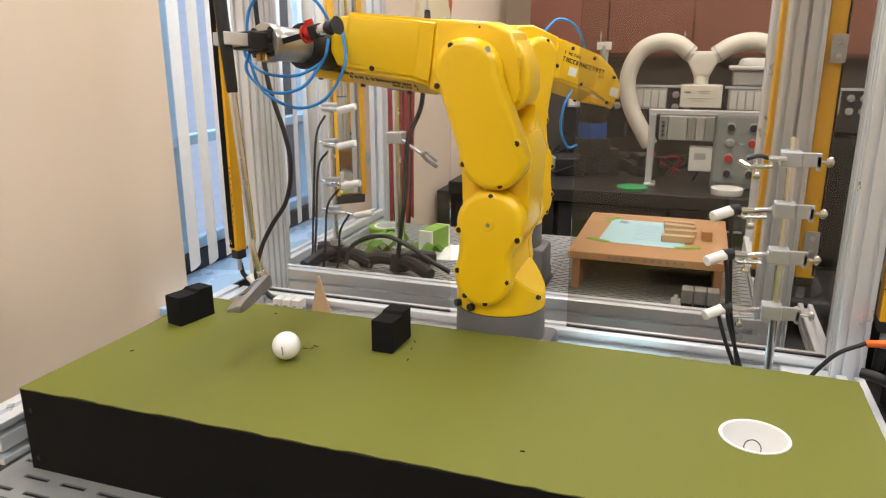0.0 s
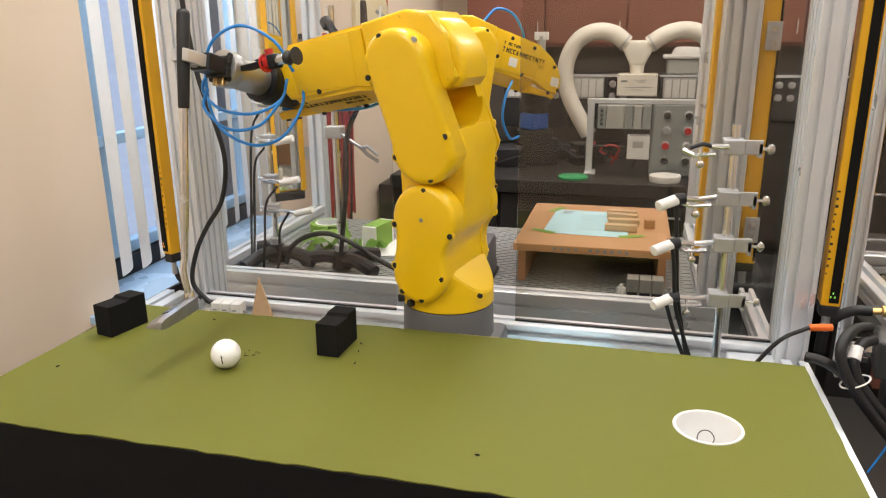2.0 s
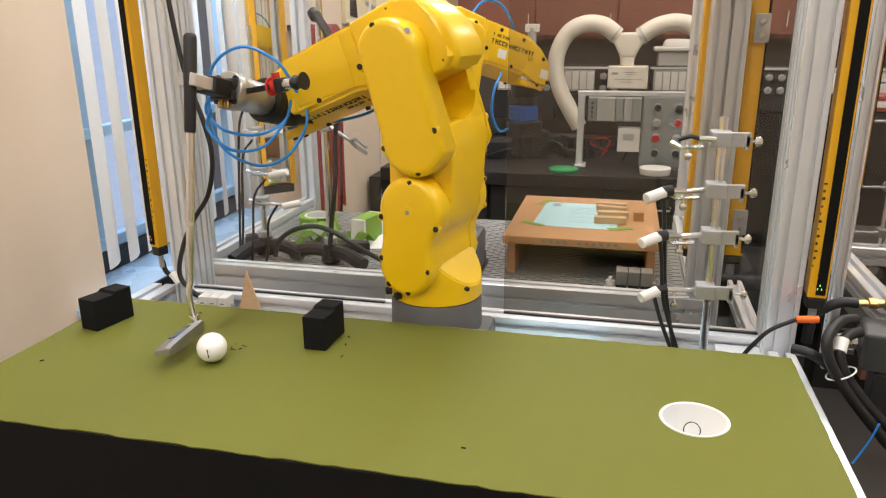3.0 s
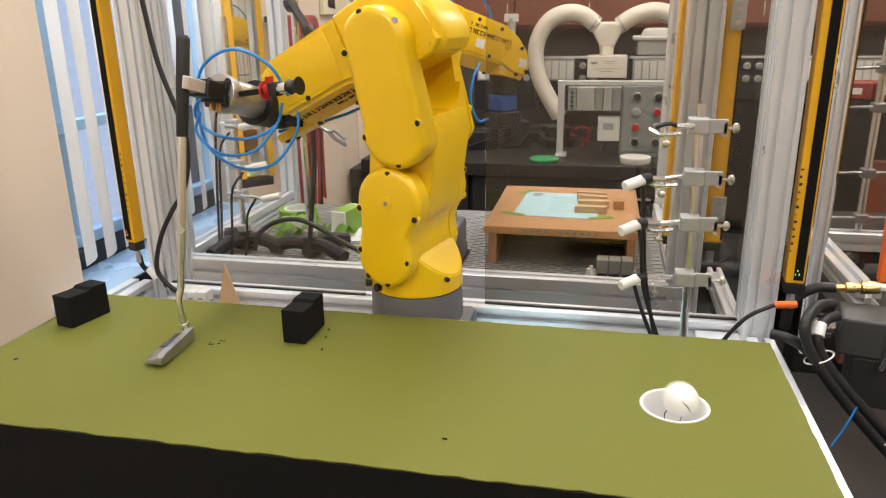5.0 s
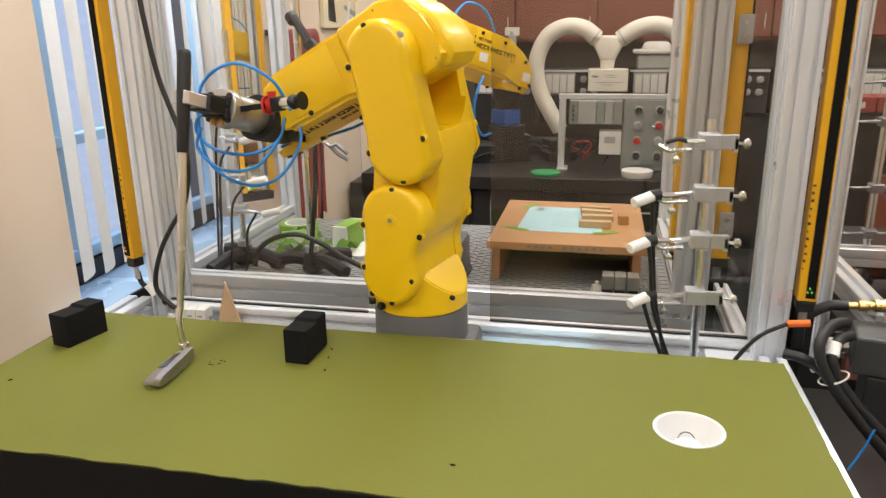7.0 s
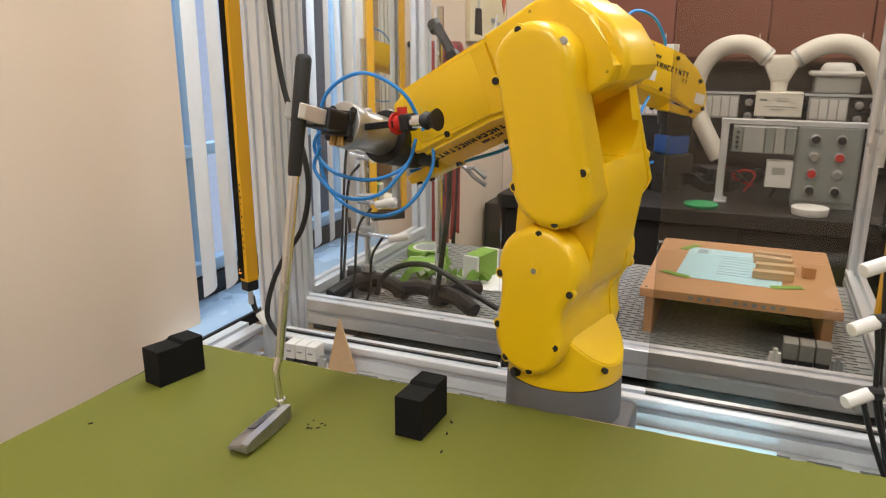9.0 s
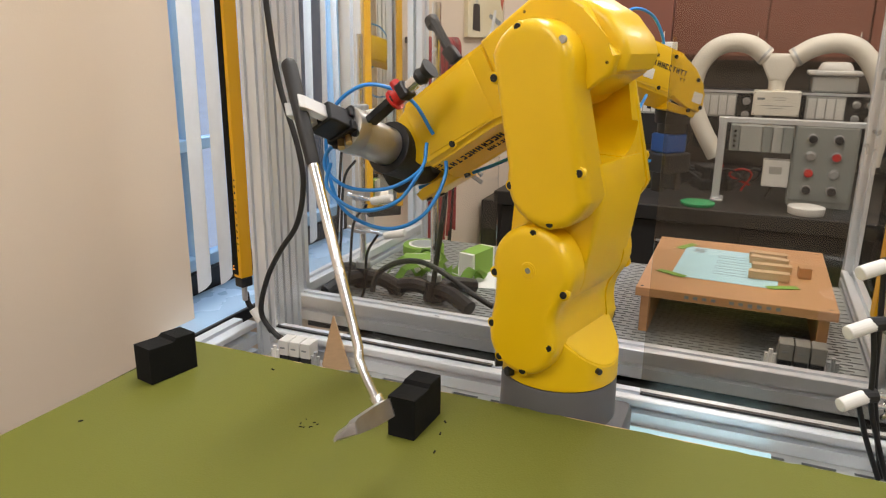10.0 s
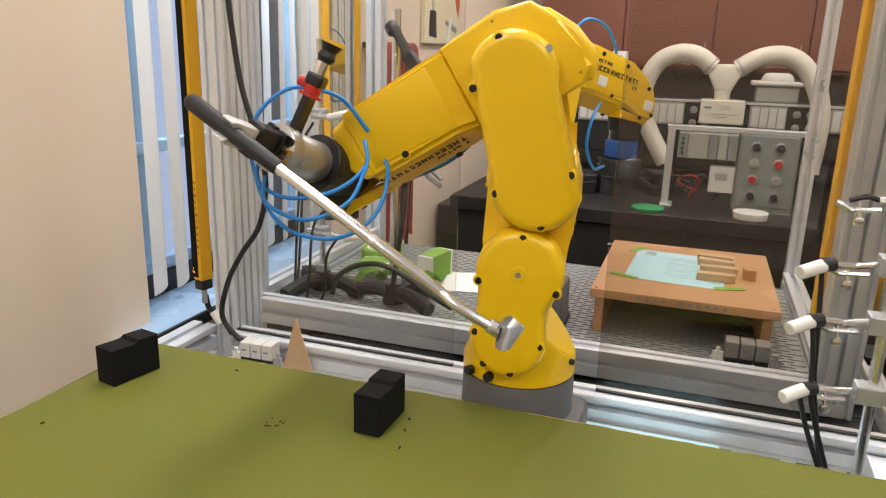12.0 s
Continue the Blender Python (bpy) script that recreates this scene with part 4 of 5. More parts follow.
part("air_hose", bm, BLUE, fore2, "blue air hose", smooth=40)
bm = B()
hose(bm, [(0.135, -0.045, -0.035), (0.112, -0.060, -0.075), (0.118, -0.060, -0.125), (0.160, -0.050, -0.160), (0.205, -0.030, -0.150)], 0.0030, 8)
part("air_hose", bm, BLUE, fore2, "blue air hose", smooth=40)


DARKGREY = mat("dark_grey_cast", (0.06, 0.063, 0.063), 0.45, 0.2, 0.1, 20, 0.08, 200)
# ---------------------------------------------------------------- things in the near cell
tagged(part("rear_strip_plate", slotted(B(), -0.80, 0.19, 1.022, 1.2055, -0.095, 0.060, 0.030, 0.040, 0.007), PLATE), "slotted steel strip behind the putting board", "table plate", kind="structure")
# Dark sheet added as the shade under the strip's slots.
structure("strip_slot_shade", box(B(), -0.80, 0.19, 1.022, 1.2055, -0.112, -0.102), DARK, "sheet below the slotted strip, painted dark for the shade in its slots", "table plate")
bm = prism(B(), [(-0.024, 0.0), (0.024, 0.0), (0.001, 0.095), (-0.001, 0.095)], -0.003, 0.003, 0.0006, 1, m=pose(-0.664, 1.188, -0.0945, 5, 0, 24), both=True)
t = thing("wooden_wedge", pose(0, 0, 0), "thin pointed plywood wedge standing behind the board", "wedge")
part("wedge", bm, PINE, t)
t = thing("blue_sheet", pose(-0.112, 1.115, -0.0942), "pale blue paper sheet lying on the table", "paper")
part("sheet", box(B(), -0.096, 0.096, -0.075, 0.082, 0, 0.0006), PAPER_BLUE, t)


def valve_bank(m, n, label, mm=VALVE):
    t = thing("valve_bank", m, label, "valve bank", "valve banks")
    part("rail", box(B(), -0.014 * n - 0.02, 0.014 * n + 0.02, -0.018, 0.018, 0, 0.010, 0.001), GALV, t)
    for i in range(n):
        x = (i - (n - 1) / 2) * 0.026
        v = part("valve", box(B(), x - 0.012, x + 0.012, -0.017, 0.02, 0.022, 0.052, 0.0015), mm, t, "square valve block")
        part("label", box(B(), x - 0.007, x + 0.004, -0.0185, -0.0172, 0.036, 0.039), FAINT, v)
        part("valve_foot", box(B(), x - 0.011, x + 0.011, -0.016, 0.018, 0.010, 0.022, 0.001), BLACKMETAL, t, "black valve foot")
    for s in (-1, 1):
        bm = B()
        for i in range(3):
            cyl(bm, (s * (0.013 * n + 0.004 + 0.006 * i), -0.012, 0.012), (s * (0.013 * n + 0.004 + 0.006 * i), -0.012, 0.030 + 0.008 * (i % 2)), 0.004, seg=10)
        part("fittings", bm, WHITE if s < 0 else GALV, t, "small push-in fittings")
    return t


valve_bank(pose(-0.728, 1.178, -0.0945, 0, 0, 3) @ Matrix.Diagonal((0.76, 0.76, 0.85, 1)), 3, "valve bank with three white blocks on the table")
valve_bank(pose(0.037, 1.576, -0.1295), 3, "valve bank with grey blocks on the perforated plate", GREYPLASTIC)


def cable(name, pts, r, material, label, category="cable", group="loose cables", n=8):
    t = thing(name, pose(0, 0, 0), label, category, group)
    bm = B()
    for p in pts:
        hose(bm, p, r, n)
    part("strand", bm, material, t, smooth=50)
    return t


cable("curtain_cable", [[(-0.773, 1.200, 0.508), (-0.769, 1.200, 0.453), (-0.755, 1.200, 0.355), (-0.727, 1.200, 0.263), (-0.719, 1.200, 0.203), (-0.734, 1.200, 0.138), (-0.769, 1.200, 0.088), (-0.798, 1.200, 0.036), (-0.813, 1.200, -0.026), (-0.782, 1.200, -0.062), (-0.756, 1.200, -0.069)]], 0.0045, BLACK, "black cable hanging beside the aluminium column")
cable("curtain_lead", [[(-0.898, 1.270, -0.023), (-0.892, 1.270, -0.047), (-0.870, 1.270, -0.060), (-0.810, 1.220, -0.064), (-0.755, 1.190, -0.065)]], 0.005, BLACK, "black lead from the light curtain")
t = thing("cable_tag", pose(0, 0, 0), "white tag round a black cable", "tag")
part("tag", tube(B(), [(-0.837, 1.210, -0.025), (-0.822, 1.210, -0.044)], 0.008, 10), WHITE, t)
cable("orange_lead", [[(0.188, 1.100, -0.041), (0.200, 1.100, -0.022), (0.221, 1.100, 0.003), (0.253, 1.100, 0.022)]], 0.0032, BLACK, "thin black cable with an orange plug")
t = thing("orange_plug", pose(0, 0, 0), "orange cable plug below the light curtain", "plug")
part("body", tube(B(), [(0.255, 1.110, 0.018), (0.285, 1.110, 0.021)], 0.0055, 10), ORANGE, t)

# the clamp stand with its white sensors
stand = thing("clamp_stand", pose(0.135, 1.12, TABLE), "steel rod stand holding clamps with white sensors", "clamp stand")
part("foot", box(B(), -0.04, 0.04, -0.03, 0.06, 0.0, 0.012, 0.002), BLACKMETAL, stand)
part("rod", cyl(B(), (-0.001, 0, 0.012), (-0.006, 0, 0.424), 0.0062, seg=18), STEEL, stand, "polished steel rod")
for z, sx, sy, sz, tx, lamp in ((0.394, -0.029, -0.030, 0.397, 0.042, 0), (0.321, -0.096, -0.030, 0.316, 0.043, 1), (0.253, -0.098, -0.030, 0.250, 0.043, 2), (0.168, -0.093, -0.030, 0.167, 0.046, 3)):
    c = part("clamp", box(B(), -0.022, 0.006, -0.016, 0.010, z - 0.011, z + 0.011, 0.002), GALV, stand, "zinc boss-head clamp")
    bm = box(B(), 0.006, 0.030, -0.012, -0.006, z - 0.010, z + 0.010, 0.001)
    box(bm, 0.024, 0.030, -0.012, 0.012, z - 0.014, z + 0.006, 0.001)
    part("jaw", bm, GALV, c)
    bm = cyl(B(), (0.02, 0, z - 0.002), (tx - 0.004, -0.002, z - 0.003), 0.0025, seg=10)
    ball_mesh(bm, (tx, -0.002, z - 0.003), 0.0075, 12, 8, (0.7, 0.35, 1))
    part("thumb_screw", bm, STEEL, c, "wing screw")
    a = Vector((sx + 0.028, sy + 0.012, sz + 0.004)) if lamp else Vector((sx - 0.01, sy, sz))
    bm = tube(B(), [(-0.02, -0.004, z + 0.001), a + Vector((0.02, 0, 0)), a], 0.004, 10)
    cyl(bm, (-0.052, -0.004, z - 0.004), (-0.050, -0.008, z - 0.024), 0.0022, seg=8)
    ball_mesh(bm, (-0.050, -0.008, z - 0.026), 0.006, 8, 6, (1, 0.4, 1))
    tube(bm, [(-0.030, -0.004, z - 0.012), (-0.060, -0.006, z - 0.014), (-0.075, -0.006, z - 0.006)], 0.0035, 8)
    part("arm", bm, STEEL, c, "chrome clamp arm")
    if lamp:
        part("sensor_body", tube(B(), [a, a + Vector((-0.014, -0.006, -0.001))], 0.008, 12), BLACK, c, "black sensor holder")
        p1 = Vector((sx - 0.008, sy - 0.012, sz - 0.004))
        part("sensor", cyl(B(), a + Vector((-0.010, -0.004, -0.001)), p1, 0.0078, seg=18, bevel=0.0015), WHITE, c, "white cylindrical sensor")
    else:
        part("clip", tube(B(), smooth_path([a, a + Vector((-0.012, -0.002, 0.003)), a + Vector((-0.028, -0.004, -0.002))], 4), 0.0030, 8), BLACK, c, "black crocodile clip")
cable("sensor_cables", [[(0.054, 1.100, 0.140), (0.061, 1.100, 0.098), (0.067, 1.100, 0.041), (0.082, 1.100, -0.008), (0.095, 1.100, -0.044)], [(0.057, 1.110, 0.196), (0.063, 1.110, 0.129), (0.069, 1.110, 0.059), (0.079, 1.110, 0.006), (0.091, 1.110, -0.049)], [(0.053, 1.095, 0.046), (0.066, 1.095, 0.006), (0.086, 1.095, -0.043)]], 0.003, BLACK, "black sensor cables hanging down")

# ---------------------------------------------------------------- things in the rear cell
st = thing("plywood_stand", pose(-0.084, 1.852, -0.13), "low plywood stand with green tape and a blue sheet", "stand")
part("top", box(B(), -0.176, 0.178, -0.212, 0.208, 0.076, 0.094, 0.0015), PLY, st)
for x in (-0.166, 0.148):
    part("leg", box(B(), x, x + 0.018, -0.20, 0.20, 0.0, 0.0755, 0.001), PLY, st)
part("back_board", box(B(), -0.147, 0.147, 0.17, 0.188, 0.0, 0.0755, 0.001), PLY, st)
rb = random.Random(5)
bm = B()
for i in range(11):
    if i != 4:
        box(bm, -0.085 + 0.016 * i, -0.077 + 0.016 * i, -0.2128, -0.2121, 0.081 + 0.002 * rb.random(), 0.089, m=None)
part("pencil_marks", bm, FAINT, st, "dark pencil marks on the edge")
for x, y in ((-0.165, 0.19), (0.165, 0.19), (-0.165, -0.2), (0.165, -0.2), (0.0, 0.195)):
    part("screw_head", cyl(B(), (x, y, 0.0935), (x, y, 0.0945), 0.003, seg=10), DARK, st)
sheet = thing("drawing_sheet", pose(-0.105, 1.86, -0.0358, 0, 0, -3), "pale blue paper with printed outlines taped to the stand", "paper")
part("paper", box(B(), -0.095, 0.105, -0.12, 0.125, 0, 0.0006), PAPER_BLUE, sheet)
bm = B()
for k in range(4):
    y = -0.07 + 0.042 * k
    for a, b, c, d in ((-0.02, 0.075, y, y + 0.0012), (-0.02, 0.075, y + 0.018, y + 0.0192), (-0.02, -0.0188, y, y + 0.0192), (0.0738, 0.075, y, y + 0.0192)):
        box(bm, a, b, c, d, 0.0007, 0.001)
for k in range(5):
    box(bm, -0.075, -0.05 - 0.004 * (k % 2), 0.08 + 0.007 * k, 0.083 + 0.007 * k, 0.0007, 0.001)
part("print", bm, FAINT, sheet, "thin printed rectangles")
for x, y, a in ((-0.205, 1.755, -25), (0.003, 1.748, 20), (-0.195, 1.985, 60), (-0.02, 1.985, 0)):
    t = thing("tape_strip", pose(x, y, -0.0348, 0, 0, a), "short strip of green masking tape", "tape", "tape strips")
    part("strip", box(B(), -0.03, 0.03, -0.009, 0.009, 0, 0.0006), TAPE, t)
for x, y, a in ((-0.022, 1.945, -4), (-0.020, 1.905, -10), (-0.016, 1.852, 3), (-0.022, 1.795, 1)):
    t = thing("wooden_stick", pose(x, y, -0.0345, 0, 0, a), "small planed pine stick on the blue sheet", "wooden stick", "pine sticks")
    part("wood", box(B(), -0.038, 0.038, -0.010, 0.010, 0, 0.016, 0.001), PINE, t)
t = thing("wooden_cube", pose(0.045, 1.84, -0.0355, 0, 0, 5), "small wooden cube on the stand", "wooden cube")
part("wood", box(B(), -0.012, 0.012, -0.012, 0.012, 0, 0.022, 0.001), PLY, t)


def tape_block(m, sx, sy, sz, label):
    t = thing("taped_block", m, label, "taped block", "taped blocks")
    part("core", box(B(), -sx, sx, -sy, sy, 0.0, sz, 0.001), PAPER, t)
    part("tape", box(B(), -sx - 0.001, sx + 0.001, -sy * 0.82, sy * 0.82, 0.001, sz + 0.001, 0.001), TAPE, t, "green tape wrapping")
    return t


tape_block(pose(-0.668, 1.86, -0.1295, 0, 0, -12), 0.020, 0.05, 0.062, "white block wrapped in green tape on the plate")
tape_block(pose(-0.80, 1.83, -0.1295, 0, 0, 20), 0.045, 0.03, 0.035, "low white block wrapped in green tape on the plate")
t = thing("tape_roll", pose(-0.86, 1.97, -0.1295), "roll of green masking tape lying flat", "tape roll")
bm = B()
for z0, z1, r in ((0.0, 0.026, 0.055),):
    cyl(bm, (0, 0, z0), (0, 0, z1), r, seg=32, bevel=0.002)
part("roll", bm, TAPE, t, smooth=40)
part("core", cyl(B(), (0, 0, 0.0255), (0, 0, 0.0268), 0.040, seg=28), PAPER, t, "pale cardboard core")
part("core_hole", cyl(B(), (0, 0, 0.026), (0, 0, 0.0275), 0.033, seg=28), PLATE, t, "open middle of the roll")
t = thing("white_sheet", pose(-0.60, 1.84, -0.1292, 0, 0, 15), "white paper on the perforated plate", "paper")
part("sheet", box(B(), -0.12, 0.08, -0.07, 0.08, 0, 0.0006), PAPER, t)
rt = random.Random(9)
for i in range(9):
    x, y = -0.86 + 0.26 * rt.random(), 1.72 + 0.20 * rt.random()
    t = thing("tape_scrap", pose(x, y, -0.1292, 0, 0, 180 * rt.random()) @ Matrix.Diagonal((1.5, 1.5, 1.5, 1)), "crumpled scrap of green masking tape", "tape", "tape scraps")
    bm = B()
    prev = None
    k = 6
    vs = [(0.012 * j - 0.03, s * 0.011, 0.002 + 0.022 * abs(math.sin(j * (0.5 + 0.4 * rt.random())))) for j in range(k) for s in (-1, 1)]
    vv = [bm.verts.new(v) for v in vs]
    for j in range(k - 1):
        bm.faces.new((vv[2 * j], vv[2 * j + 1], vv[2 * j + 3], vv[2 * j + 2]))
    bmesh.ops.solidify(bm, geom=list(bm.faces), thickness=0.0006)
    part("scrap", bm, TAPE, t)


def heavy_stand(m, height, r, label, legs):
    t = thing("tripod_stand", m, label, "rod stand", "rod stands")
    part("rod", cyl(B(), (0, 0, 0.02), (0, 0, height), r, seg=16), STEEL, t, "steel rod")
    part("hub", cyl(B(), (0, 0, 0.006), (0, 0, 0.05), 0.026, 0.018, 20, 0.003), BLACKMETAL, t, "black cast hub")
    part("collar", cyl(B(), (0, 0, 0.05), (0, 0, 0.066), 0.016, seg=20, bevel=0.002), GALV, t, "zinc collar")
    for a in legs:
        d = Vector((math.cos(radians(a)), math.sin(radians(a)), 0))
        part("leg", tube(B(), smooth_path([Vector((0, 0, 0.028)), d * 0.05 + Vector((0, 0, 0.032)), d * 0.11 + Vector((0, 0, 0.016))], 5), 0.017, 10), BLACKMETAL, t, "black cast leg")
    return t


s1 = heavy_stand(pose(-0.681, 1.629, -0.129), 0.62, 0.009, "heavy black stand with a tall steel rod", (-25, 175, 60))
bm = box(B(), -0.02, 0.02, -0.02, 0.012, 0.326, 0.354, 0.003)
part("clamp", bm, GALV, s1, "zinc clamp on the rod")
bm = tube(B(), [Vector((0.01, -0.01, 0.340)), Vector((0.07, -0.02, 0.306))], 0.004, 8)
for dz in (-0.012, 0.008):
    tube(bm, [Vector((0.07, -0.02, 0.306)), Vector((0.085, -0.02, 0.303 + dz)), Vector((0.11, -0.02, 0.285 + dz * 0.7))], 0.0045, 8)
part("clamp_hand", bm, HEADSTEEL, s1, "open clamp jaws on an arm")
bm = cyl(B(), (-0.008, -0.012, 0.590), (0.004, -0.020, 0.574), 0.014, seg=14, bevel=0.003)
tube(bm, [(0.002, -0.022, 0.585), (0.018, -0.024, 0.562), (0.040, -0.026, 0.528)], 0.010, 8)
box(bm, -0.016, 0.016, -0.012, 0.012, -0.012, 0.012, 0.003, m=pose(0.044, -0.026, 0.522, 0, 50, 0))
part("clamp_head", bm, BLACKMETAL, s1, "black swivel clamp head")
s2 = heavy_stand(pose(-0.866, 1.65, -0.129), 0.56, 0.007, "heavy black stand with a row of white sensors", (-10, 150, 250))
for x, y, z in ((0.069, -0.030, 0.405), (0.065, -0.030, 0.317), (0.074, -0.030, 0.219), (0.105, -0.030, 0.145)):
    part("clamp", box(B(), -0.016, 0.016, -0.018, 0.010, z - 0.012, z + 0.010, 0.003), GALV, s2, "zinc clamp")
    part("sensor_arm", tube(B(), [(-0.03, -0.012, z), (x - 0.03, y, z - 0.004)], 0.004, 8), STEEL, s2, "chrome clamp arm")
    part("sensor", cyl(B(), (x - 0.034, y, z - 0.006), (x + 0.014, y, z + 0.006), 0.0085, seg=16, bevel=0.001), WHITE, s2, "white cylindrical sensor")
cable("rear_cables", [[(-0.856, 1.600, 0.260), (-0.882, 1.600, 0.211), (-0.896, 1.600, 0.083), (-0.912, 1.600, -0.126)], [(-0.853, 1.600, 0.173), (-0.882, 1.600, 0.127), (-0.895, 1.600, -0.019), (-0.908, 1.600, -0.133)], [(-0.821, 1.590, 0.083), (-0.855, 1.590, 0.037), (-0.866, 1.590, -0.059), (-0.876, 1.590, -0.135)], [(-0.791, 1.580, 0.023), (-0.818, 1.580, -0.023), (-0.824, 1.580, -0.097), (-0.842, 1.580, -0.143)]], 0.003, BLACK, "thin black sensor cables in the rear cell")
cable("floor_cable", [[(-0.796, 1.560, -0.098), (-0.782, 1.560, -0.058), (-0.739, 1.560, -0.028), (-0.683, 1.560, -0.018), (-0.627, 1.560, -0.037), (-0.577, 1.560, -0.066), (-0.523, 1.560, -0.092)]], 0.006, BLACK, "thick black cable arching over the plate")
cable("arm_cable", [[(-0.600, 1.610, 0.375), (-0.611, 1.610, 0.286), (-0.645, 1.610, 0.206), (-0.652, 1.610, 0.097), (-0.663, 1.610, 0.012), (-0.676, 1.610, -0.083)]], 0.006, BLACK, "black cable hanging behind the robot")

# ---------------------------------------------------------------- back wall: cable rack, picture
rack = thing("cable_rack", pose(-1.166, 2.735, 0.41, 0, 0, 90), "wall rack hung with red and black test leads", "cable rack")
part("bar", box(B(), -0.16, 0.16, -0.02, 0.0395, 0.0, 0.02, 0.003), DARK, rack)
rr_ = random.Random(11)
for i in range(34):
    x = -0.15 + 0.0088 * i + 0.006 * rr_.random()
    ln = 0.42 + 0.35 * rr_.random()
    w = 0.022 * (rr_.random() - 0.5)
    red = rr_.random() < 0.70
    bm = hose(B(), [(x, -0.03, 0.02), (x, -0.045, -0.02), (x + w, -0.04, -0.3 * ln), (x - w, -0.035, -0.65 * ln), (x + 2 * w, -0.03, -ln)], 0.0046, 5, 6)
    part("lead", bm, LEADRED if red else BLACK, rack, "red test lead" if red else "black test lead")
pic = thing("wall_picture", pose(-1.2005, 3.35, 0.72, 0, 0, 90) @ Matrix.Diagonal((3.3, 1, 1.55, 1)), "painted canvas with yellow, dark and red shapes on the wall", "picture")
part("canvas", box(B(), -0.068, 0.068, -0.015, 0.005, -0.185, 0.30, 0.002), CANVAS, pic)
part("paint_patch", prism(B(), [(-0.052, -0.10), (-0.030, -0.10), (-0.026, -0.17), (-0.054, -0.165)], -0.0165, -0.0155), DARK, pic, "dark painted shape")
part("paint_patch", prism(B(), [(-0.056, 0.10), (-0.048, 0.10), (-0.037, -0.10), (-0.043, -0.10)], -0.0165, -0.0155), PLCGREY, pic, "grey painted stroke")
part("paint_patch", prism(B(), [(0.020, 0.10), (0.045, 0.10), (0.066, -0.07), (0.060, -0.11), (0.036, -0.03)], -0.0165, -0.0155), PAINTRED, pic, "faded red painted shape")
part("paint_patch", prism(B(), [(0.010, -0.12), (0.056, -0.14), (0.052, -0.155), (0.006, -0.13)], -0.0165, -0.0155), PANELGREY, pic, "grey painted stroke")
part("paint_patch", prism(B(), [(0.026, -0.11), (0.036, -0.11), (0.022, -0.18), (0.010, -0.18)], -0.0168, -0.0155), WHITE, pic, "white painted stroke")
part("paint_patch", prism(B(), [(-0.028, 0.20), (0.010, 0.20), (0.004, -0.05), (-0.020, -0.02)], -0.0160, -0.0155), PAINTYELLOW, pic, "yellow wash of paint")

# ---------------------------------------------------------------- the bench and apparatus beyond
structure("cupboard_wall", box(B(), -0.99, 2.6, 4.45, 4.71, 0.34, CEIL), BROWN, "row of reddish-brown wall cupboards", "cupboard")
for i in range(8):
    t = thing("cupboard_door", pose(-0.76 + 0.46 * i, 4.448, 0.36), "reddish-brown laminate cupboard door", "cupboard door", "cupboard doors")
    part("leaf", box(B(), -0.226, 0.226, -0.018, 0.0, 0.0, 1.2, 0.002), BROWN, t)
    part("handle", cyl(B(), (0.19, -0.028, 0.04), (0.19, -0.028, 0.12), 0.005, seg=8), STEEL, t, "steel bar handle")
structure("splash_wall", box(B(), -1.20, 2.6, 4.60, 4.70, -0.6, 0.34), SPLASH, "dark brown wall panel behind the bench", "wall panel")
bench = thing("work_bench", pose(0.6, 3.6, -0.245), "long dark laboratory bench with drawers", "bench")
part("top", box(B(), -1.705, 1.9, -0.33, 0.95, -0.03, 0.03, 0.004), BENCH, bench)
for i in range(7):
    d = part("drawer_front", box(B(), -1.68 + 0.5 * i, -1.20 + 0.5 * i, -0.29, -0.25, -0.6, -0.04, 0.004), BROWN if i > 3 else BENCH, bench)
    part("drawer_pull", cyl(B(), (-1.50 + 0.5 * i, -0.305, -0.12), (-1.38 + 0.5 * i, -0.305, -0.12), 0.005, seg=8), GALV, d, "steel drawer pull")
structure("bench_base", box(B(), -1.19, 2.45, 3.352, 4.5, FLOOR, -0.28), BENCH, "dark base below the bench", "bench base")


def knob(parent, x, z, y, mm, r=0.016):
    b = part("knob_bezel", cyl(B(), (x, y, z), (x, y - 0.010, z), r * 1.25, seg=20, bevel=0.002), GALV, parent, "metal bezel")
    part("button", cyl(B(), (x, y - 0.010, z), (x, y - 0.026, z), r, seg=20, bevel=0.003), mm, b)
    return b


pnl = thing("control_box", pose(0.0, 3.50, 0), "grey control box with eight push buttons", "control box")
part("box", box(B(), 0.076, 0.308, 0.0, 0.12, -0.214, 0.116, 0.006), PANELGREY, pnl)
part("door", box(B(), 0.084, 0.300, -0.006, 0.0, -0.19, 0.107, 0.003), PANELGREY, pnl)
for i, mm in enumerate((DARK, DARK, GALV, RED, RED, GALV, DARK, DARK)):
    knob(pnl, 0.142 + 0.092 * (i % 2), 0.062 - 0.068 * (i // 2), -0.006, mm)
fr_ = thing("apparatus_frame", pose(0, 3.52, 0), "pale metal frame carrying control modules", "frame")
part("top_rail", box(B(), -0.215, 0.33, -0.02, 0.03, 0.110, 0.130, 0.002), ALU, fr_)
part("post", box(B(), -0.212, -0.182, -0.02, 0.02, -0.214, 0.110, 0.002), ALU, fr_)
part("foot", box(B(), -0.215, -0.165, -0.06, 0.04, -0.2145, -0.206, 0.002), ALU, fr_)
plc = thing("control_module", pose(0, 3.50, -0.005), "row of light grey control modules", "control module")
part("chassis", box(B(), -0.165, 0.072, 0.0, 0.05, 0.0, 0.112, 0.002), PLCGREY, plc)
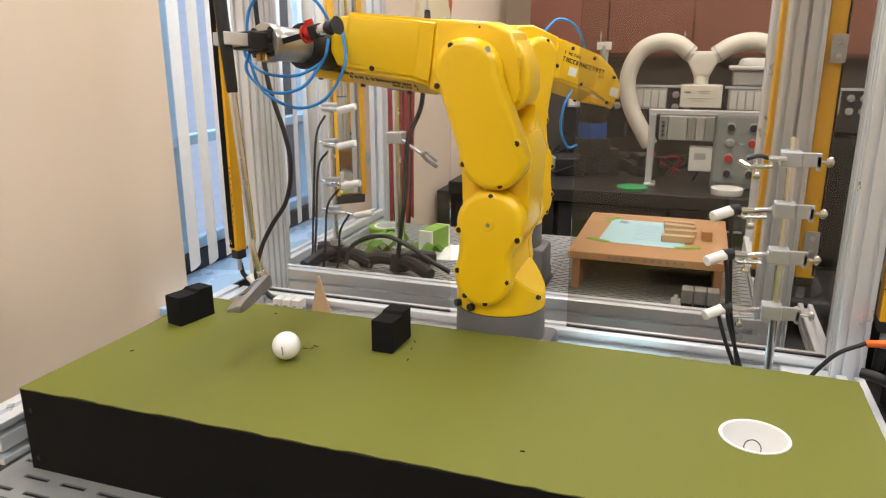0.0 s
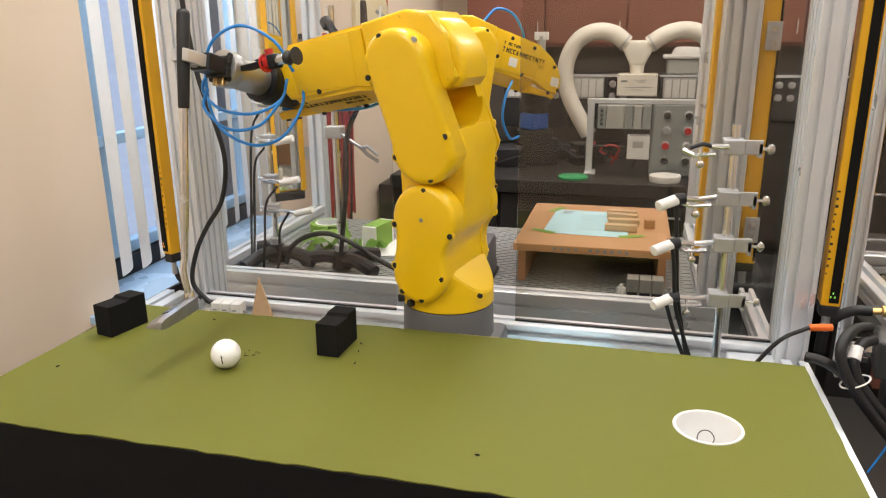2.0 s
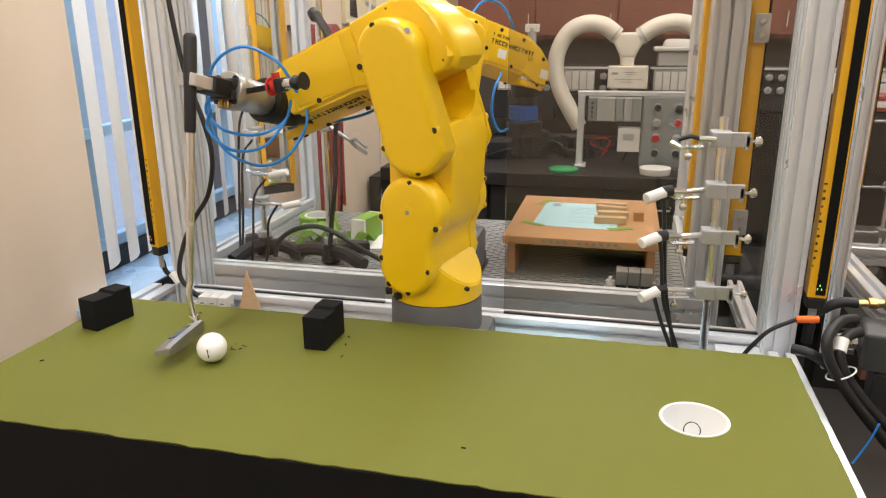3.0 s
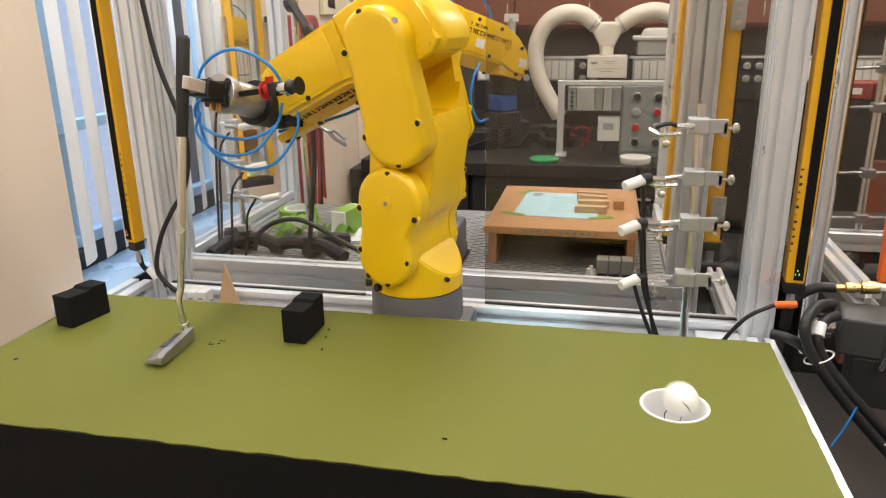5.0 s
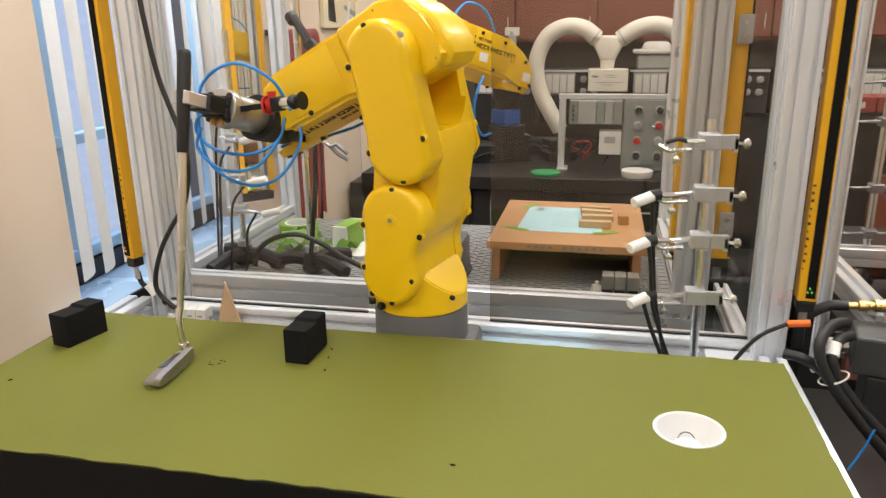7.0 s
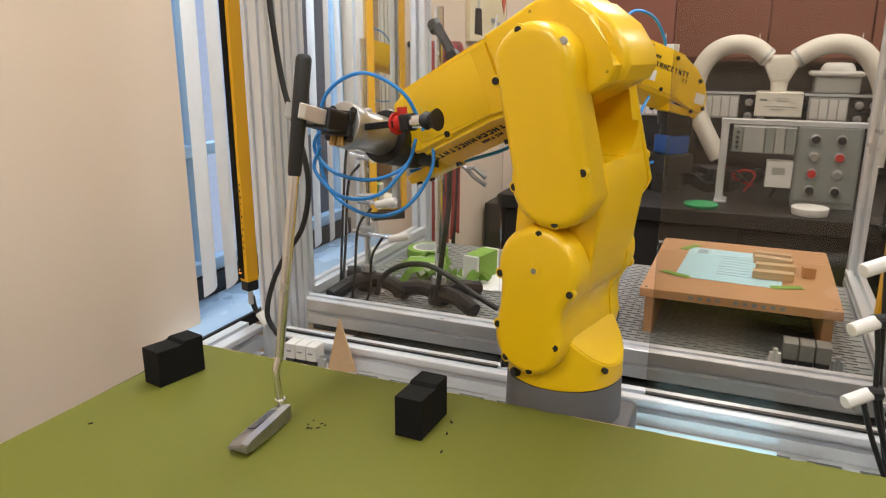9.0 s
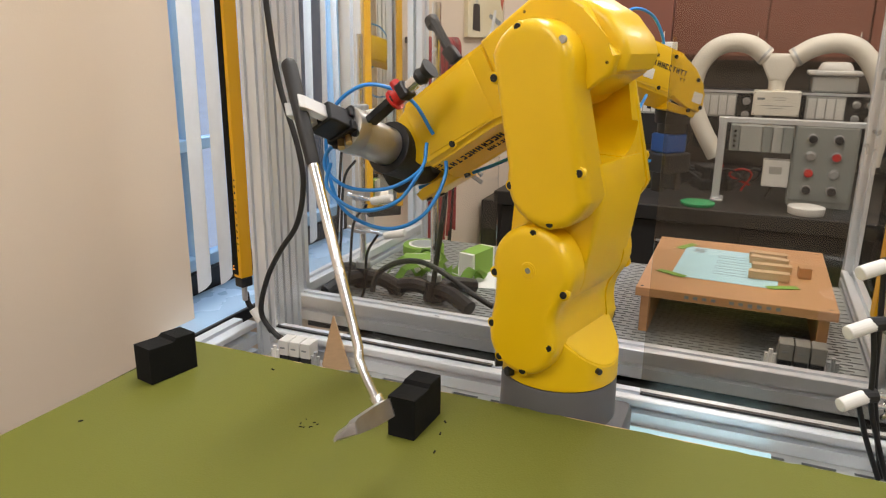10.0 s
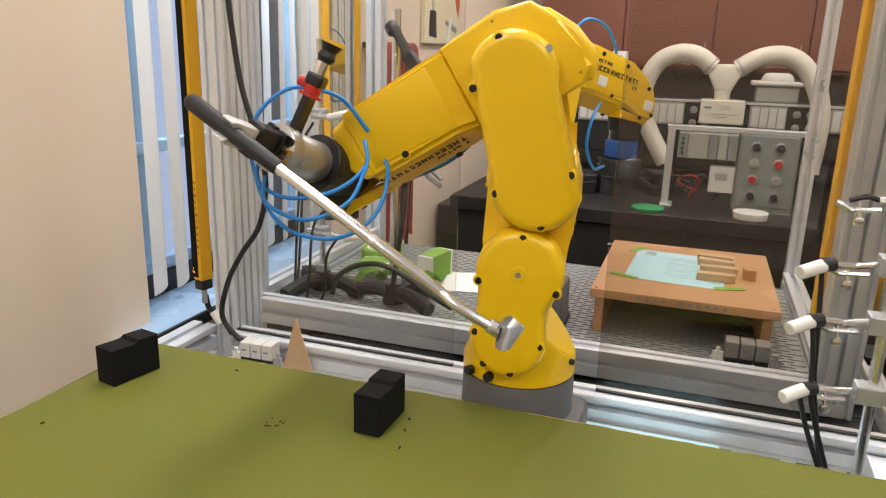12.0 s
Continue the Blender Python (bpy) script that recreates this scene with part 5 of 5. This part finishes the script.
for i, (a, b) in enumerate(((-0.163, -0.128), (-0.125, -0.045), (-0.042, -0.008), (-0.005, 0.030), (0.033, 0.070))):
    part("module", box(B(), a, b, -0.025, 0.0, 0.004, 0.108, 0.002), PLCGREY if i % 2 else PANELGREY, plc)
bm = B()
for i in range(4):
    cyl(bm, (-0.146, -0.026, 0.025 + 0.02 * i), (-0.146, -0.034, 0.025 + 0.02 * i), 0.006, seg=10)
part("terminals", bm, BLACKMETAL, plc)
bx_ = thing("power_supply", pose(0.02, 3.50, -0.09), "white power supply box with a label", "power supply")
part("case", box(B(), -0.046, 0.054, 0.0, 0.06, -0.053, 0.056, 0.004), WHITE, bx_)
part("label", box(B(), -0.022, 0.026, -0.0015, -0.0003, 0.0, 0.03), PLCGREY, bx_)
for x0 in (-0.725, -0.36, 0.118, 0.48, 0.84, 1.2):
    t = thing("instrument_rack", pose(x0, 4.20, 0.06), "grey instrument rack with knobs and modules", "instrument", "instrument racks")
    part("case", box(B(), 0.0, 0.34, 0.0, 0.2, -0.15, 0.14, 0.004), DARK, t)
    part("face", box(B(), 0.02, 0.19, -0.01, 0.0, 0.01, 0.125, 0.002), PLCGREY, t)
    part("top_strip", box(B(), 0.0, 0.34, -0.012, 0.0, 0.128, 0.14, 0.001), ALU, t)
    for i in range(4):
        part("module", box(B(), 0.03 + 0.04 * i, 0.064 + 0.04 * i, -0.016, -0.0105, 0.02, 0.115, 0.001), WHITE, t)
        knob(t, 0.235 + 0.06 * (i % 2), 0.09 - 0.065 * (i // 2), 0.0, GALV, 0.015)

fume = thing("fume_duct", pose(0, 4.0, 0), "cream fume extractor with two ribbed hoses", "fume extractor")
part("hood", box(B(), -0.096, 0.102, -0.06, 0.08, 0.106, 0.216, 0.004), CREAM, fume, "cream hood box")
bm = box(B(), -0.078, -0.046, -0.0615, -0.0603, 0.176, 0.186)
for a, b, z in ((-0.015, 0.045, 0.186), (-0.005, 0.040, 0.176), (-0.060, 0.075, 0.150), (-0.030, 0.030, 0.138)):
    box(bm, a, b, -0.0615, -0.0603, z, z + 0.0025)
part("print", bm, FAINT, fume)
for x, z in ((-0.088, 0.209), (0.094, 0.209), (-0.088, 0.113), (0.094, 0.113)):
    part("rivet", cyl(B(), (x, -0.0600, z), (x, -0.0625, z), 0.0028, seg=8), DARK, fume)
part("neck", cyl(B(), (-0.004, 0, 0.216), (-0.004, 0, 0.262), 0.034, 0.037, 24), CREAM, fume, smooth=40)
bm = prism(B(), [(-0.040, 0.258), (0.032, 0.258), (0.070, 0.335), (0.038, 0.380), (-0.046, 0.380), (-0.078, 0.335)], -0.037, 0.037, 0.016, 4, both=True)
part("wye", bm, CREAM, fume, "cream plastic Y piece", smooth=50)
for pts in ([(-0.058, 0.362), (-0.127, 0.413), (-0.213, 0.425), (-0.297, 0.389), (-0.351, 0.305), (-0.365, 0.205), (-0.343, 0.104), (-0.295, 0.008), (-0.23, -0.10)], [(0.050, 0.358), (0.128, 0.408), (0.221, 0.428), (0.308, 0.401), (0.378, 0.316), (0.423, 0.204), (0.43, 0.08), (0.42, -0.10)]):
    path = smooth_path([(x, 0, z) for x, z in pts], 34)
    part("hose", tube(B(), path, 0.042, 20, [0.0428 if k % 3 < 2 else 0.0416 for k in range(len(path))]), CREAM, fume, "ribbed cream hose", smooth=70)
    a, b = Vector((pts[0][0], 0, pts[0][1])), Vector((pts[1][0], 0, pts[1][1]))
    part("band", cyl(B(), a + (b - a) * 0.12, a + (b - a) * 0.24, 0.0455, seg=28), GALV, fume, "steel hose band")
t = thing("white_apparatus", pose(0.247, 4.285, 0.230), "white plastic apparatus with a rounded lid", "apparatus")
part("tub", box(B(), -0.095, 0.102, -0.08, 0.08, -0.0295, 0.05, 0.012), PLCGREY, t)
part("lid", box(B(), -0.116, 0.116, -0.09, 0.09, 0.050, 0.072, 0.009), WHITE, t, smooth=40)
part("cap", cyl(B(), (0.005, 0, 0.068), (0.005, 0, 0.112), 0.082, 0.062, 28, 0.014), WHITE, t, smooth=60)
LIDGREEN = mat("green_plastic_lid", (0.03, 0.34, 0.12), 0.45, 0, 0.08, 20, 0.03, 120)
for x, y, r, mm, hgt, lab in ((-0.255, 3.35, 0.068, LIDGREEN, 0.014, "green plastic lid on the bench"), (0.145, 3.36, 0.068, WHITE, 0.03, "clear white plastic dish on the bench"), (1.00, 3.5, 0.085, WHITE, 0.08, "white plastic tub on the bench")):
    t = thing("plastic_dish", pose(x, y, -0.2145), lab, "dish", "plastic dishes")
    part("dish", cyl(B(), (0, 0, 0), (0, 0, hgt), r * 0.95, r, 32, 0.003), mm, t, smooth=40)
t = thing("bench_post", pose(-0.482, 3.9, -0.2145), "clear upright tube on the bench", "tube")
part("tube", cyl(B(), (0, 0, 0), (0, 0, 0.62), 0.022, seg=16), PLCGREY, t)
part("cap", box(B(), -0.035, 0.035, -0.02, 0.02, 0.60, 0.64, 0.004), WHITE, t)
rc_ = random.Random(21)
for i in range(26):
    x = -0.95 + 1.0 * rc_.random()
    y = 3.55 + 0.5 * rc_.random()
    pts = [(x, y, -0.205)]
    for j in range(4):
        pts.append((pts[-1][0] + 0.16 * (rc_.random() - 0.3), pts[-1][1] + 0.05 * (rc_.random() - 0.5), -0.205 + 0.10 * rc_.random()))
    cable("bench_cable", [pts], 0.005, BLACK if i % 9 else RED, "loose cable lying on the bench", n=5)
for i in range(14):
    x, y = -0.95 + 0.75 * rc_.random(), 3.62 + 0.35 * rc_.random()
    t = thing("bench_box", pose(x, y, -0.2145, 0, 0, 30 * rc_.random()), "small dark equipment box on the bench", "box", "small equipment boxes")
    a, b, c = 0.03 + 0.05 * rc_.random(), 0.03 + 0.03 * rc_.random(), 0.04 + 0.10 * rc_.random()
    part("case", box(B(), -a, a, -b, b, 0, c, 0.004), (DARK, BLACK, PLCGREY, DARK)[i % 4], t)
t = thing("desk_chair", pose(0.49, 2.75, FLOOR), "black padded desk chair before the bench", "chair")
part("backrest", box(B(), -0.20, 0.20, -0.03, 0.03, 0.62, 1.11, 0.06, 4, m=pose(0, 0, 0, -8, 0, -15)), FOAM, t, smooth=50)
part("seat", box(B(), -0.22, 0.22, -0.02, 0.40, 0.46, 0.53, 0.03, 3), BLACK, t, smooth=50)
part("column", cyl(B(), (0, 0.2, 0.08), (0, 0.2, 0.46), 0.03, seg=14), DARK, t)
for k in range(5):
    a = 2 * math.pi * k / 5
    part("foot", tube(B(), [(0, 0.2, 0.09), (0.28 * math.cos(a), 0.2 + 0.28 * math.sin(a), 0.03)], 0.025, 8), DARK, t)

# ---------------------------------------------------------------- beside the cell: dark machine, cables, fittings
structure("machine_side", box(B(), 0.30, 1.6, 0.35, 1.10, -0.42, -0.33, 0.004), BENCH, "dark glossy sheet-metal deck beside the cell", "machine deck")
structure("machine_panel", box(B(), 0.62, 1.6, 1.02, 1.75, -0.40, -0.16, 0.01), BENCH, "dark machine housing beside the cell", "machine housing")
jb = thing("junction_box", pose(0.405, 1.135, -0.026, 0, 0, -12), "dark grey metal junction box with lever latches", "junction box")
part("case", box(B(), -0.050, 0.12, -0.03, 0.045, -0.030, 0.028, 0.004), DARKGREY, jb)
part("lower_case", box(B(), -0.03, 0.12, -0.025, 0.055, -0.11, -0.031, 0.004), DARK, jb)
for x in (0.012, 0.05):
    part("latch", tube(B(), smooth_path([(x, -0.034, 0.026), (x + 0.004, -0.040, 0.0), (x - 0.004, -0.038, -0.04)], 4), 0.004, 8), STEEL, jb, "steel lever latch")
for k in range(2):
    p = Vector((-0.055, -0.012 + 0.03 * k, 0.008 - 0.022 * k))
    part("gland", cyl(B(), p, p + Vector((-0.028, 0, -0.003)), 0.012, 0.010, 12, 0.002), STEEL, jb, "nickel cable gland")
br = thing("air_coupling", pose(0, 0, 0), "brass air coupling on a black hose", "coupling")
A = Vector((0.358, 1.200, 0.018))
Bq = Vector((0.431, 1.200, 0.023))
D = (Bq - A)
for i, (a, b, r) in enumerate(((0.0, 0.22, 0.0055), (0.22, 0.40, 0.0085), (0.40, 0.52, 0.0065), (0.52, 0.86, 0.010), (0.86, 1.0, 0.006))):
    part("segment", cyl(B(), A + D * a, A + D * b, r, seg=14, bevel=0.0008), BRASS if i < 4 else WHITE, br)
cable("air_line", [[(0.360, 1.200, 0.018), (0.336, 1.200, 0.017), (0.313, 1.200, 0.004), (0.299, 1.200, -0.016), (0.296, 1.200, -0.055)]], 0.0085, BLACK, "thick black air hose")
cable("cable_bundle", [[(0.329, 1.100, 0.029), (0.305, 1.080, 0.032), (0.284, 1.050, 0.022), (0.283, 1.040, 0.001), (0.298, 1.035, -0.031), (0.336, 1.030, -0.080), (0.379, 1.030, -0.129), (0.424, 1.030, -0.178), (0.488, 1.030, -0.249)], [(0.334, 1.090, 0.015), (0.313, 1.070, 0.014), (0.301, 1.050, -0.002), (0.309, 1.045, -0.029), (0.334, 1.040, -0.062), (0.377, 1.040, -0.108), (0.424, 1.040, -0.157), (0.488, 1.040, -0.228)], [(0.246, 1.070, -0.011), (0.265, 1.060, -0.011), (0.291, 1.055, -0.024), (0.319, 1.050, -0.054), (0.363, 1.050, -0.104), (0.407, 1.050, -0.152), (0.468, 1.050, -0.219)]], 0.0078, BLACK, "bundle of thick black cables with white ties")
t = thing("cable_label", pose(0, 0, 0), "white printed sleeve round a black cable", "cable label")
part("sleeve", tube(B(), [(0.305, 1.060, 0.014), (0.300, 1.048, 0.000)], 0.0088, 14), WHITE, t)
for q0 in ((0.305, 1.040, -0.030), (0.406, 1.035, -0.142)):
    c = thing("cable_tie", pose(*q0), "white cable tie round the bundle", "cable tie", "cable ties")
    part("band", tube(B(), [(0.0175 * math.cos(q), 0.004 + 0.016 * math.sin(q), 0.0085 * math.cos(q)) for q in (2 * math.pi * k / 20 for k in range(21))], 0.0013, 6), WHITE, c)
cable("blue_lead", [[(0.307, 0.950, -0.111), (0.320, 0.950, -0.080), (0.329, 0.950, -0.051)]], 0.0014, BLUE, "thin blue hose below the cables")
t = thing("orange_strap", pose(0, 0, 0), "flat orange plastic strap beside the coupling", "strap")
part("strap", tube(B(), [(0.433, 1.220, 0.027), (0.432, 1.220, 0.087), (0.430, 1.220, 0.157)], 0.011, 4), ORANGE, t)
for q0 in ((0.887, 2.965, 0.145), (0.990, 2.965, 0.145)):
    t = thing("storage_bin", pose(*q0), "red plastic storage bin on a shelf", "storage bin", "red storage bins")
    part("bin", box(B(), -0.049, 0.049, 0.0, 0.12, -0.029, 0.029, 0.005), BINRED, t)
    part("card", box(B(), -0.022, 0.012, -0.003, -0.0005, -0.012, 0.010), PAPER, t)
s3 = heavy_stand(pose(0.56, 1.75, -0.13), 0.55, 0.008, "rod stand with clamps in the neighbouring cell", (0, 120, 240))
for z in (0.12, 0.22, 0.36, 0.44):
    part("clamp", box(B(), -0.014, 0.014, -0.016, 0.012, z - 0.010, z + 0.010, 0.003), HEADSTEEL, s3, "zinc clamp")
    part("clamp_screw", tube(B(), [(-0.06, -0.01, z), (0.05, -0.01, z + 0.004)], 0.003, 8), HEADSTEEL, s3)
structure("neighbour_deck", box(B(), 0.46, 1.3, 1.30, 2.3, -0.17, -0.135), BENCH, "dark deck of the neighbouring cell", "deck")
structure("side_shelf", box(B(), 0.80, 1.6, 2.96, 3.12, FLOOR, 0.1155), BENCH, "dark low shelf carrying red bins", "shelf")
beam("post_beyond", "z", 0.452, 1.632, 0.75, 1.66, 0.024, 0.03, "aluminium post behind the light curtain of the neighbouring cell")
structure("side_cupboard", box(B(), 0.95, 2.4, 2.9, 2.95, -0.9, -0.10), BROWN, "reddish-brown low cupboard front", "cupboard")


# ---------------------------------------------------------------- motion
# seconds; the robot's first, second and third joint; the tool's turn about x, y and z (degrees)
JOINTS = [
    (0.00, -0.6, -6.3, 7.0, 11.0, -5.8, -1.3),
    (0.50, 3.4, -5.6, 3.1, 7.2, -4.9, -1.9),
    (1.00, 8.0, -4.8, -0.7, 3.5, -3.9, -2.5),
    (1.50, 11.2, -5.3, -4.5, -0.3, -3.0, -3.1),
    (2.00, 11.6, -6.8, -10.4, -0.1, -2.8, -2.5),
    (2.50, 12.3, -8.3, -16.3, 0.0, -2.5, -1.9),
    (3.00, 12.9, -4.1, -20.9, 0.3, -1.7, -1.3),
    (3.40, 13.3, 0.1, -25.5, 0.0, 2.0, 0.0),
    (3.60, 13.3, 0.1, -25.5, 0.0, 3.0, 0.0),
    (3.95, 13.3, 0.1, -25.5, 0.0, 13.0, 0.0),
    (4.28, 13.3, 0.1, -25.5, 0.0, 0.0, 0.0),
    (4.50, 13.3, 0.1, -25.5, 0.0, 0.0, 0.0),
    (9.60, 13.3, 0.1, -25.5, 0.0, 0.0, 0.0),
    (10.00, 14.2, 0.9, -31.8, -16.0, -27.9, 9.6),
    (10.50, 9.4, 0.2, -30.3, -16.6, -32.6, 14.7),
    (11.00, 3.5, -0.2, -30.7, -22.9, -39.2, 24.2),
    (11.50, -2.8, -0.3, -31.1, -29.3, -45.8, 33.8),
    (12.00, -8.3, -1.1, -31.6, -35.7, -52.5, 43.3),
]


def joints(t):
    """Joint angles at t, smoothly between the table's rows."""
    k = max(i for i in range(len(JOINTS)) if JOINTS[i][0] <= t + 1e-6)
    if k == len(JOINTS) - 1:
        return JOINTS[k][1:]
    a, b = JOINTS[k], JOINTS[k + 1]
    lo, hi = JOINTS[max(k - 1, 0)], JOINTS[min(k + 2, len(JOINTS) - 1)]
    d = b[0] - a[0]
    s = (t - a[0]) / d
    out = []
    for i in range(1, 7):
        va = 0.0 if a is lo else (b[i] - lo[i]) / (b[0] - lo[0])
        vb = 0.0 if b is hi else (hi[i] - a[i]) / (hi[0] - a[0])
        if (a[i] - lo[i]) * (b[i] - a[i]) <= 0 and a is not lo:
            va = 0.0
        if (hi[i] - b[i]) * (b[i] - a[i]) <= 0 and b is not hi:
            vb = 0.0
        out.append((2 * s ** 3 - 3 * s ** 2 + 1) * a[i] + (s ** 3 - 2 * s ** 2 + s) * d * va + (3 * s ** 2 - 2 * s ** 3) * b[i] + (s ** 3 - s ** 2) * d * vb)
    return out


def links(th, ph, t3):
    """Poses of turret, upper arm and forearm in the robot's space."""
    m1 = pose(0, 0, H2, 0, 0, -th)
    m2 = m1 @ pose(0, 0, 0, 0, -ph, 0)
    m3 = Matrix.Translation(m2 @ Vector((J3U, 0, J3V))) @ m1.to_3x3().to_4x4() @ pose(0, 0, 0, 0, -t3, 0)
    return m1, m2, m3


for ob, m in zip((turret2, upper2, fore2), links(129.5, 2.5, -15.2)):
    ob.matrix_basis = m


def motions():
    stamps = [0.1 * k for k in range(0, 46)] + [4.8, 6.0, 8.0, 9.4] + [9.6 + 0.1 * k for k in range(0, 25)]
    rows = {ob: [] for ob in (turret, upper, fore, wrist, loops, putter)}
    home = rob.matrix_basis
    inv = home.inverted()
    for t in stamps:
        th, ph, t3, ex, ey, ez = joints(t)
        m1, m2, m3 = links(th, ph, t3)
        w = home @ m3 @ Vector((0.25, 0, 0))
        tool = Matrix.Translation(w) @ pose(0, 0, 0, ex, ey, ez)
        soft = Matrix.Translation(w) @ pose(0, 0, 0, 0.4 * ex, 0.35 * ey, 0.5 * ez)
        for ob, m in ((turret, m1), (upper, m2), (fore, m3), (wrist, inv @ tool), (loops, inv @ soft), (putter, tool)):
            rows[ob].append((t, m))
    for ob, r in rows.items():
        walk(ob, r)
    # the ball: struck, rolls to the hole, drops into the cup
    still = (-0.523, 0.832, 0.0200)
    path = [(0.0, pose(*still)), (4.30, pose(*still))]
    t0, n = 4.30, 20
    for k in range(1, n + 1):
        s = k / 30
        x = still[0] + 0.986 * s - 0.124 * s * s
        y = still[1] - 0.032 * s * s
        path.append((t0 + s, pose(x, y, 0.0200, 0, degrees_rolled(x - still[0]), 0)))
    spin = degrees_rolled(path[-1][1].translation.x - still[0])
    for k, (x, y, z) in enumerate(((0.099, 0.814, 0.010), (0.105, 0.812, -0.010), (0.104, 0.813, -0.028), (0.098, 0.818, -0.034), (0.0945, 0.824, -0.0358))):
        spin += 40
        path.append((t0 + (n + 1 + k) / 30, pose(x, y, z, 0, spin, 0)))
    path.append((12.0, path[-1][1]))
    walk(ball, path)


def degrees_rolled(d):
    return math.degrees(d / 0.0200)


motions()
